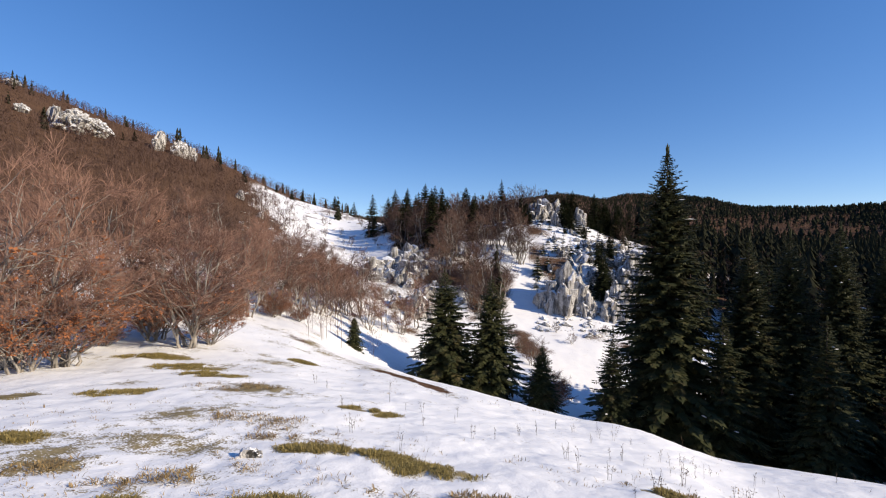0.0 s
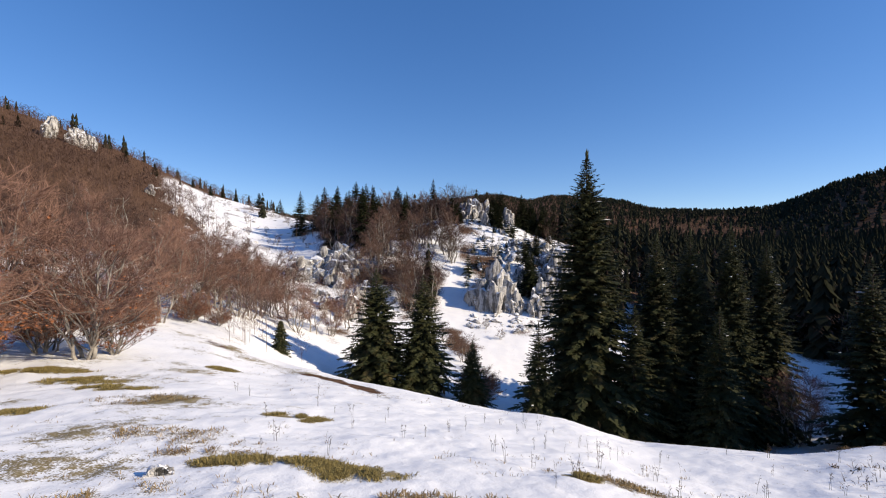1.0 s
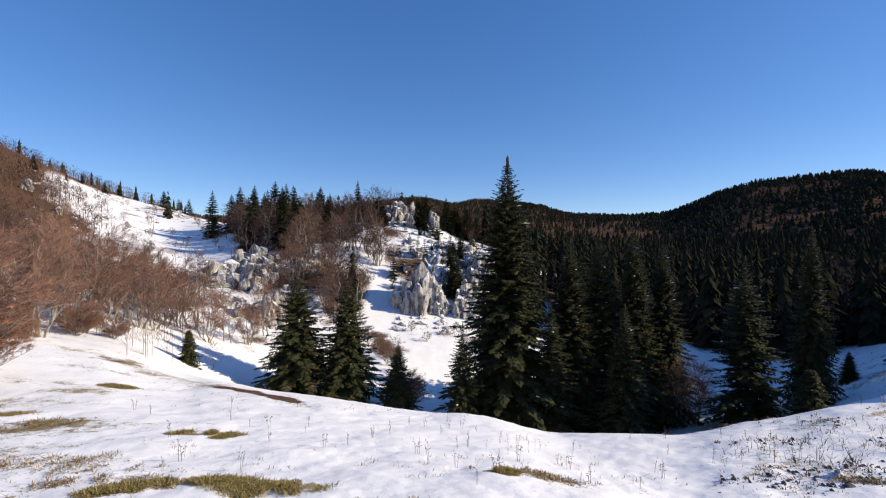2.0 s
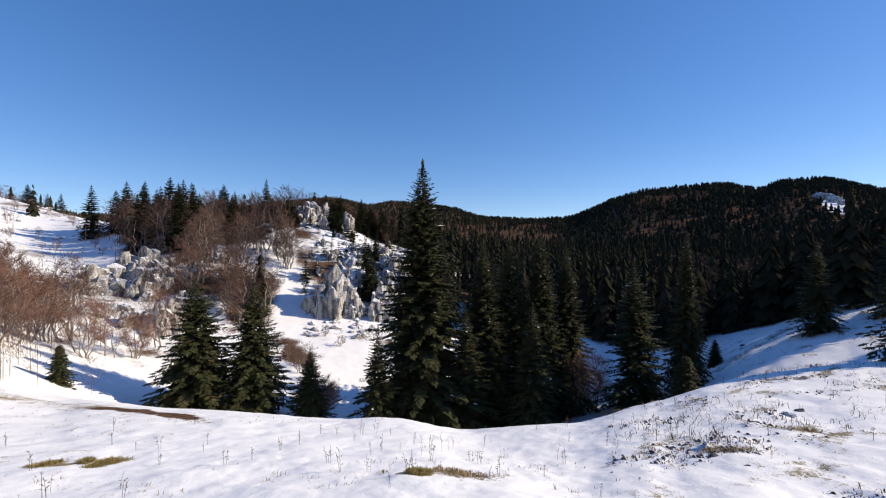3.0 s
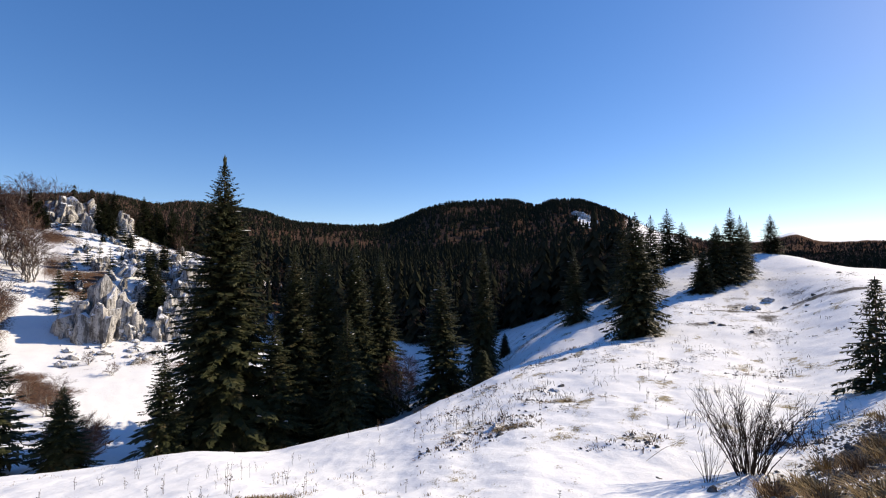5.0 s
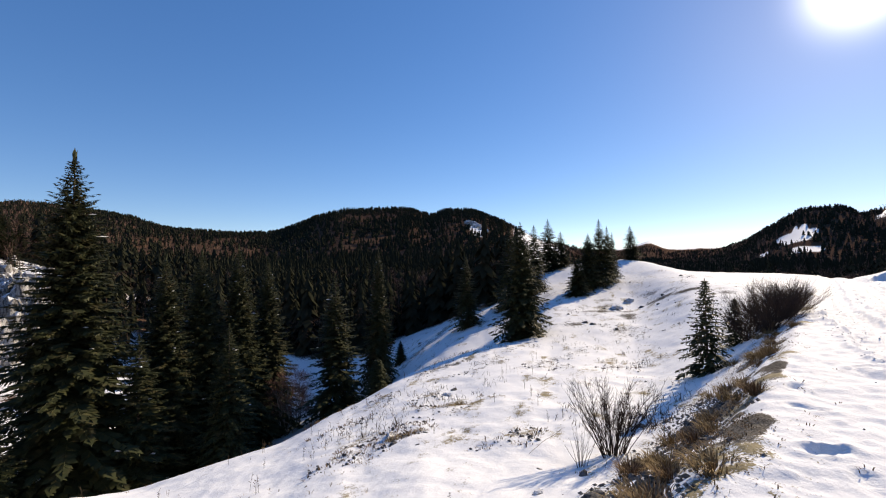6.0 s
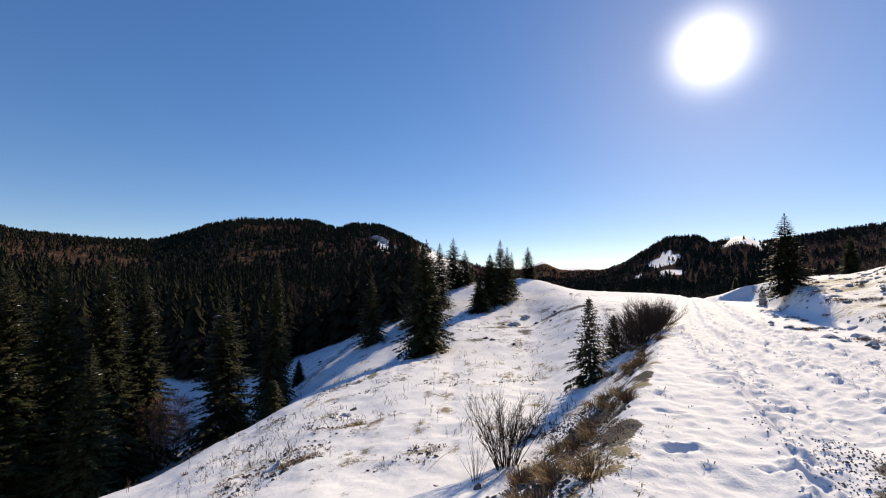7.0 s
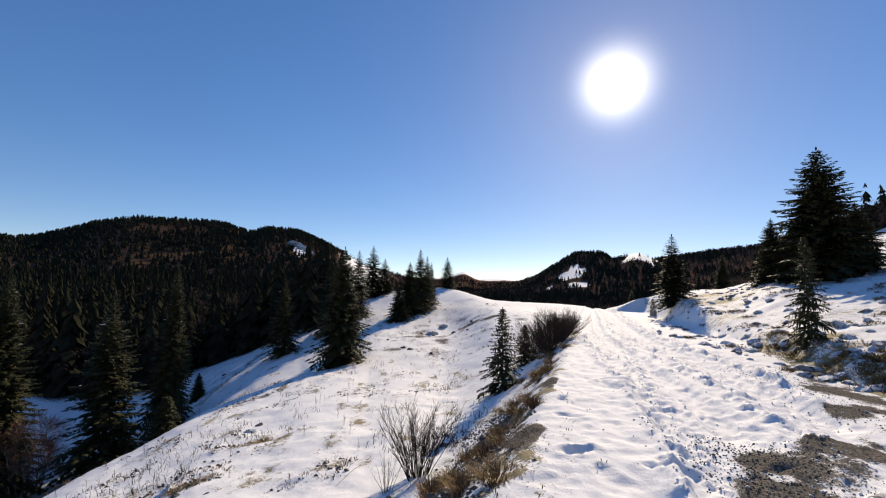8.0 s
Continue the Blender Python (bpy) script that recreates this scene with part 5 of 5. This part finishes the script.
for i in range(110):
    bearing = rnd.uniform(55, 92) if i < 60 else rnd.uniform(-20, 55)
    SPOTS.append((bearing, rnd.uniform(9, 30) if i < 60 else rnd.uniform(6, 14), rnd.uniform(0.25, 0.7)))
for i, (bearing, away, tall) in enumerate(SPOTS):
    p = at(bearing, away)
    m = Matrix.Translation(p) @ pose(0, 0, 0, 0, 0, i * 67)
    k = 0.52 * tall / 0.5
    ob = WEEDS[i] if i < len(WEEDS) else copy_thing(WEEDS[i % len(WEEDS)], m)
    ob.matrix_basis = m
    ob.scale = (k, k, k)


def blades(shape, p, count, tall, spread, rnd, width=0.006, bend=0.5):
    """A tuft of grass blades round p."""
    for i in range(count):
        out = compass(rnd.random() * 6.283)
        foot = p + out * spread * rnd.random() ** 0.7
        way = (UP + out * rnd.uniform(0, bend) * 2).normalized()
        h = tall * rnd.uniform(0.5, 1.1)
        mid = foot + way * h * 0.55
        tip = mid + (way + out * bend - UP * bend * 0.7).normalized() * h * 0.45
        side = way.cross(out if abs(way.dot(out)) < 0.95 else UP).normalized() * width
        shape.add((foot - side, foot + side, mid + side * 0.7, mid - side * 0.7, tip), ((0, 1, 2, 3), (3, 2, 4)))


def patch(name, label, bearing, away, long, wide, turn, material, count, tall, seed):
    """Low grass over an oval of ground, as one object."""
    rnd = random.Random(seed)
    shape = Shape()
    b = radians(bearing)
    mid = Vector((away * math.sin(b), away * math.cos(b), 0))
    across, ahead = Vector((math.cos(b), -math.sin(b), 0)), Vector((math.sin(b), math.cos(b), 0))
    c, s = math.cos(radians(turn)), math.sin(radians(turn))
    xy, swell = [], []
    for tries in range(count * 6):
        if len(xy) >= count:
            break
        u, v = rnd.gauss(0, 0.5), rnd.gauss(0, 0.5)
        if u * u + v * v > 1:
            continue
        q = mid + (across * c + ahead * s) * (u * long) + (ahead * c - across * s) * (v * wide)
        if 0.7 * soft_noise(q.x, q.y, 0.5, seed) + 0.6 * soft_noise(q.x, q.y, 0.17, seed) > -0.22 + 0.4 * (u * u + v * v):
            xy.append(q)
            swell.append(1 - u * u - v * v)
    zs = height(np.array([q.x for q in xy]), np.array([q.y for q in xy]))
    for q, z, up in zip(xy, zs, swell):
        blades(shape, Vector((q.x, q.y, z - 0.02 + 0.5 * tall * up)), 11, tall * rnd.uniform(0.4, 1.2), 0.06, rnd, 0.0045, 1.6)
    tagged(new(name, shape.mesh(name, material)), label, "grass", kind="stuff")


for i, (bearing, away, long, wide, turn) in enumerate(TUFTS):
    patch("grass_patch", "matted olive-green grass lying bare in the snow", bearing, away, long, wide, turn, MOSS, int(150 + 900 * long * wide), 0.085, 200 + i)
for i, (bearing, away, long, wide, turn) in enumerate(STRAWS):
    patch("straw_patch", "thin dry yellow grass poking through the snow", bearing, away, long, wide, turn, STRAW, int(40 + 60 * long * wide), 0.09, 300 + i)


def scattered_straw():
    rnd = random.Random(73)
    shape = Shape()
    pts = []
    for i in range(5200):
        bearing, away = rnd.uniform(-50, 104), 2.4 * math.exp(rnd.random() * 2.4)
        x, y = away * math.sin(radians(bearing)), away * math.cos(radians(bearing))
        along, right = road_coords(x, y)
        if right > -0.9 and along > 0:
            continue
        if soft_noise(x, y, 1.7, 5) + 0.6 * soft_noise(x, y, 0.5, 6) < (0.25 if bearing < 50 else 0.05):
            continue
        pts.append((x, y))
    zs = height(np.array([p[0] for p in pts]), np.array([p[1] for p in pts]))
    for (x, y), z in zip(pts, zs):
        blades(shape, Vector((x, y, z - 0.01)), rnd.randint(3, 7), rnd.uniform(0.03, 0.09), 0.06, rnd, 0.004, 0.7)
    tagged(new("thin_straw", shape.mesh("thin_straw", STRAW)), "scattered dry grass blades poking through thin snow", "grass", kind="stuff")


scattered_straw()


# ---- the verge of the track ----
def road_place(along, right, sink=0.0):
    x = along * ROAD_DIR[0] + right * ROAD_DIR[1]
    y = along * ROAD_DIR[1] - right * ROAD_DIR[0]
    return Vector((x, y, float(height(x, y)) - sink))


rnd = random.Random(81)
for i in range(58):
    tuft = Shape()
    along = 3.0 + 21 * (i / 58) ** 1.4
    right = rnd.gauss(-1.35, 0.27)
    blades(tuft, road_place(along, right, 0.03), rnd.randint(140, 240), rnd.uniform(0.12, 0.28), rnd.uniform(0.12, 0.26), rnd, 0.006, rnd.uniform(0.4, 1.0))
    tagged(new("grass_tuft", tuft.mesh("grass_tuft", BROWN if i % 3 == 0 else STRAW)), "tuft of dry brown grass on the track's verge", "grass", "verge tufts")


def verge_mat():
    rnd = random.Random(83)
    shape = Shape()
    pts = []
    for i in range(4200):
        along = 2.6 + 24 * rnd.random() ** 1.7
        right = rnd.gauss(-1.35, 0.36)
        x = along * ROAD_DIR[0] + right * ROAD_DIR[1]
        y = along * ROAD_DIR[1] - right * ROAD_DIR[0]
        if soft_noise(x, y, 0.7, 8) > 0.05:
            pts.append((x, y))
    zs = height(np.array([p[0] for p in pts]), np.array([p[1] for p in pts]))
    for (x, y), z in zip(pts, zs):
        blades(shape, Vector((x, y, z - 0.01)), 7, rnd.uniform(0.03, 0.08), 0.09, rnd, 0.005, 1.5)
    tagged(new("verge_grass", shape.mesh("verge_grass", BROWN)), "flattened dry grass along the track's verge", "grass", kind="stuff")


verge_mat()
STONE = plain_material("dark_stone", (0.05, 0.047, 0.044), (0.17, 0.16, 0.15), 16)
PEBBLES = []
for i in range(4):
    me = rock_mesh(60 + i, 1.0, rnd.uniform(0.6, 0.9), rnd.uniform(0.4, 0.7), 2, 0.22)
    me.materials[0] = STONE
    PEBBLES.append(me)


def stone(p, size, label, group=""):
    ob = tagged(new("stone", PEBBLES[rnd.randrange(4)]), label, "stone", group)
    ob.matrix_basis = Matrix.Translation(p) @ pose(0, 0, 0, rnd.uniform(-25, 25), rnd.uniform(-25, 25), rnd.uniform(0, 360)) @ Matrix.Diagonal((size, size, size, 1))


for i in range(150):
    along = 3.2 + 6.5 * rnd.random() ** 1.2
    right = rnd.gauss(-1.8, 0.26) if i < 140 else rnd.uniform(-2.3, -0.9)
    stone(road_place(along, right, 0.01), rnd.choice((0.025, 0.035, 0.05, 0.06, 0.07, 0.12)), "dark grey stone on the rubble edge of the track", "verge rubble")
for bearing, away, size in ((84.7, 5.0, 0.2), (83.6, 6.3, 0.16), (78.6, 6.7, 0.1), (50.2, 7.7, 0.07), (60.5, 9.0, 0.16), (68.4, 14.2, 0.22), (93, 7.3, 0.14), (101.5, 13, 0.2), (58, 9.8, 0.12), (63.5, 8.6, 0.1)):
    stone(at(bearing, away, 0.02), size, "dark stone sticking out of the snow")
for i in range(250):
    bearing, away = (rnd.uniform(52, 98), 9 * math.exp(rnd.random() * 1.8)) if i < 200 else (rnd.gauss(91, 4), rnd.gauss(40, 6))
    p = at(bearing, away, 0.03)
    if i >= 200 or float(slope_debris(np.array([p.x]), np.array([p.y]))[0]) > 0.15:
        stone(p, (0.04 + 0.18 * rnd.random() ** 3) * (1 + away / 45), "dark stone sticking out of the snow")


def dead_stalks():
    """Short dead stems all over the bumpy slope."""
    rnd = random.Random(85)
    shape = Shape()
    pts = []
    for i in range(1800):
        bearing, away = rnd.uniform(50, 100), 8.5 * math.exp(rnd.random() * 1.6)
        x, y = away * math.sin(radians(bearing)), away * math.cos(radians(bearing))
        if road_coords(x, y)[1] < -2.3 and soft_noise(x, y, 3.0, 12) + 0.5 * soft_noise(x, y, 1.0, 13) > 0.28:
            pts.append((x, y))
    zs = height(np.array([p[0] for p in pts]), np.array([p[1] for p in pts]))
    for (x, y), z in zip(pts, zs):
        for k in range(rnd.randint(2, 5)):
            p = Vector((x + rnd.uniform(-0.2, 0.2), y + rnd.uniform(-0.2, 0.2), z - 0.03))
            way = (UP + compass(rnd.random() * 6.28) * rnd.uniform(0, 0.5)).normalized()
            tall = rnd.uniform(0.08, 0.24)
            shape.kite(p, p + way * tall, compass(rnd.random() * 6.28) * 0.008, 0.2)
            shape.kite(p + way * tall * 0.6, p + way * tall * 0.6 + compass(rnd.random() * 6.28) * 0.07 + UP * 0.06, UP * 0.006, 0.4)
    tagged(new("dead_stalks", shape.mesh("dead_stalks", WEED)), "short dead stems scattered over the bumpy snow slope", "weed", kind="stuff")


dead_stalks()


# ---- bare shrubs ----
def shrub(h, stems, seed, label, spread=0.6, twigs=6, material=WEED, thick=0.009):
    rnd = random.Random(seed)
    bush = thing("bare_shrub", label, "shrub")
    for i in range(stems):
        stem = Shape()
        a = rnd.random() * 6.283
        foot = compass(a) * rnd.uniform(0, 0.16) * h
        way = (UP + compass(a) * rnd.uniform(0.05, spread)).normalized()
        pts, p = [foot - UP * 0.06], foot
        n = 5
        tall = h * rnd.uniform(0.6, 1.05)
        for k in range(n):
            way = (way + Vector((rnd.uniform(-1, 1), rnd.uniform(-1, 1), rnd.uniform(-0.1, 0.4))) * 0.1).normalized()
            p = p + way * tall / n
            pts.append(p)
        stem.tube(pts, [thick * (1 - 0.8 * k / n) for k in range(n + 1)], 4)
        for k in range(twigs):
            s = rnd.uniform(0.3, 1.0) * n
            j = min(int(s), n - 1)
            q = pts[j].lerp(pts[j + 1], s - j)
            w = (pts[j + 1] - pts[j]).normalized() + Vector((rnd.uniform(-1, 1), rnd.uniform(-1, 1), rnd.uniform(-0.2, 0.8))) * 0.7
            w.normalize()
            e = q + w * tall * rnd.uniform(0.1, 0.28)
            stem.kite(q, e, w.orthogonal().normalized() * thick * 0.45, 0.2)
            stem.kite(q.lerp(e, 0.5), q.lerp(e, 0.5) + (w + Vector((rnd.uniform(-1, 1), rnd.uniform(-1, 1), 0.3)) * 0.6).normalized() * tall * 0.09, w.orthogonal().normalized() * thick * 0.35, 0.2)
        part("branch", stem, material, bush)
    return bush


def set_down(ob, p, turn=0.0):
    ob.matrix_basis = Matrix.Translation(p) @ pose(0, 0, 0, 0, 0, turn)


BRANCH = twig_material("dark_branch", (0.022, 0.016, 0.013), (0.06, 0.042, 0.032))
set_down(shrub(1.1, 58, 91, "leafless many-stemmed shrub standing in snow below the track", 0.68, 18, BRANCH, 0.0075), at(87.2, 7.4))
set_down(shrub(0.6, 14, 92, "small leafless shrub with thin pale twigs", 0.7, 4, TWIGS_GREY, 0.005), at(83.4, 6.8))
THICKET = twig_material("thicket_twigs", (0.05, 0.036, 0.028), (0.12, 0.082, 0.06))
BRUSH = shrub(1.4, 110, 93, "dense leafless brown bush on the track's edge", 1.25, 40, THICKET, 0.006)
set_down(BRUSH, at(103.4, 16.2))
for bearing, away, turn, k in ((101.6, 17.0, 80, 0.8), (105.0, 17.5, 160, 0.85), (104.6, 20, 240, 0.8), (102.6, 19, 300, 0.9)):
    copy_thing(BRUSH, Matrix.Translation(at(bearing, away)) @ pose(0, 0, 0, 0, 0, turn)).scale = (k, k, k)

# ---- the bank beyond the track ----
for i in range(60):
    bearing = rnd.uniform(119, 138)
    away = {0: rnd.uniform(11, 16), 1: rnd.uniform(13, 30), 2: rnd.uniform(16, 40)}[i % 3] + max(0, (128 - bearing) * 0.7)
    boulder(rnd.choice((1, 3, 4)), bearing, away, -0.03, 0.08 + 0.22 * rnd.random() ** 2, (1.3, 1.1, 0.6), rnd.uniform(0, 360), rnd.uniform(-15, 15), label="grey limestone block in the snowy bank", group="blocks of the bank")
rubble("bank_rubble", "small grey limestone rubble mixed into the snowy bank", [(p, 0.05 + 0.3 * rnd.random() ** 2, 0.7) for p in spread([(b, rnd.uniform(11, 38) + max(0, (128 - b) * 0.75)) for b in [rnd.uniform(115, 139) for i in range(420)]], 0.02)])
for i in range(90):
    bearing = rnd.uniform(117, 138)
    away = rnd.uniform(11.5, 30) + max(0, (128 - bearing) * 0.8)
    if i >= 50:
        p = road_place(rnd.uniform(7.5, 17), rnd.gauss(5.1, 0.2))
        bearing, away = math.degrees(math.atan2(p.x, p.y)), math.hypot(p.x, p.y)
    hummock = Shape()
    base = at(bearing, away, 0.04)
    size = rnd.uniform(0.2, 0.45)
    for k in range(24):
        o = compass(rnd.random() * 6.28) * size * rnd.random() ** 0.6
        q = base + o
        q.z = float(height(q.x, q.y)) - 0.02 + 0.14 * size * (1 - (o.length / size) ** 2)
        blades(hummock, q, 8, rnd.uniform(0.08, 0.17), 0.08, rnd, 0.007, 0.9)
    tagged(new("grass_hummock", hummock.mesh("grass_hummock", BROWN if i % 3 else MOSS)), "hummock of withered brown winter grass on the snowy bank", "grass", "hummocks of the bank", "stuff")


# ---- trodden snow and gravel on the track ----
def crumbs(name, label, category, material, spots, low, high, seed):
    rnd = random.Random(seed)
    shape = Shape()
    for x, y, z in spots:
        r = rnd.uniform(low, high) * rnd.uniform(0.5, 1)
        p = Vector((x, y, z + r * 0.25))
        pts = [p + Vector((rnd.uniform(0.7, 1.2) * r * c[0], rnd.uniform(0.7, 1.2) * r * c[1], rnd.uniform(0.5, 0.9) * r * c[2])) for c in ((1, 0, 0), (0, 1, 0), (-1, 0, 0), (0, -1, 0), (0, 0, 1), (0, 0, -1))]
        shape.add(pts, ((0, 1, 4), (1, 2, 4), (2, 3, 4), (3, 0, 4), (1, 0, 5), (2, 1, 5), (3, 2, 5), (0, 3, 5)))
    tagged(new(name, shape.mesh(name, material, name == "snow_crumbs")), label, category, kind="stuff")


def on_track(count, rights, lo, hi, seed, power=1.4):
    rnd = random.Random(seed)
    a = np.array([lo + (hi - lo) * rnd.random() ** power for _ in range(count)])
    s = np.array([rnd.gauss(*rnd.choice(rights)) for _ in range(count)]) + track_bend(a)
    x, y = a * ROAD_DIR[0] + s * ROAD_DIR[1], a * ROAD_DIR[1] - s * ROAD_DIR[0]
    return list(zip(x, y, height(x, y)))


crumbs("snow_crumbs", "crumbled snow thrown up along the wheel tracks", "snow", SNOW, on_track(1100, ((0.95, 0.14), (3.9, 0.14), (2.6, 0.3), (1.3, 0.3)), 2.5, 26, 95), 0.008, 0.032, 96)
crumbs("gravel", "wet grey gravel bared by wheels on the track", "gravel", DIRT, on_track(2200, ((1.4, 0.28), (2.1, 0.35)), 3.2, 6.5, 97, 1.0) + on_track(700, ((4.0, 0.35),), 7.5, 12.5, 98, 1.0), 0.006, 0.02, 99)

crumbs("verge_rubble", "grey broken stone and grit along the track's verge", "stones", DIRT, on_track(2600, ((-1.2, 0.22), (-1.6, 0.25)), 2.8, 10, 121, 1.2), 0.008, 0.04, 122)

# ---- single finds ----
for up, size in ((0.2, 0.5), (0.75, 0.34), (1.15, 0.2)):
    boulder(4, 115.4, 36, up, size, (0.8, 0.8, 1.0), 40 * up, 0, label="rough pillar of stacked grey stones on the rise", group="stone pillar")


def debris():
    """Bands of small stones and dead tussocks across the slope below the track."""
    rnd = random.Random(87)
    b = np.radians(np.array([rnd.uniform(50, 101) for i in range(9000)]))
    d = np.array([8.0 * math.exp(rnd.random() * 1.95) for i in range(9000)])
    x, y = d * np.sin(b), d * np.cos(b)
    keep = (slope_debris(x, y) > 0.12) & (road_coords(x, y)[1] < -2.3)
    x, y = x[keep], y[keep]
    z = height(x, y)
    half = len(x) // 2
    crumbs("slope_debris", "dark stones and clods in bands across the snowy slope", "stones", STONE, list(zip(x[:half], y[:half], z[:half])), 0.015, 0.06, 88)
    shape = Shape()
    for i in range(half, len(x)):
        blades(shape, Vector((x[i], y[i], z[i] - 0.02)), 9, rnd.uniform(0.05, 0.14), 0.12, rnd, 0.008, 1.0)
    tagged(new("dead_tussocks", shape.mesh("dead_tussocks", BROWN)), "low dead brown tussocks in bands across the snowy slope", "grass", kind="stuff")


debris()
# a thin dark line that follows the snow between two points
strand = Shape()
a, b = at(77.5, 7.6), at(81.5, 9.0)
line = [a.lerp(b, k / 8) for k in range(9)]
for p in line:
    p.z = float(height(p.x, p.y)) + 0.004
strand.tube(line, [0.003] * 9, 4)
tagged(new("fallen_stalk", strand.mesh("fallen_stalk", WEED)), "long thin dark strand along the snow", "stalk")
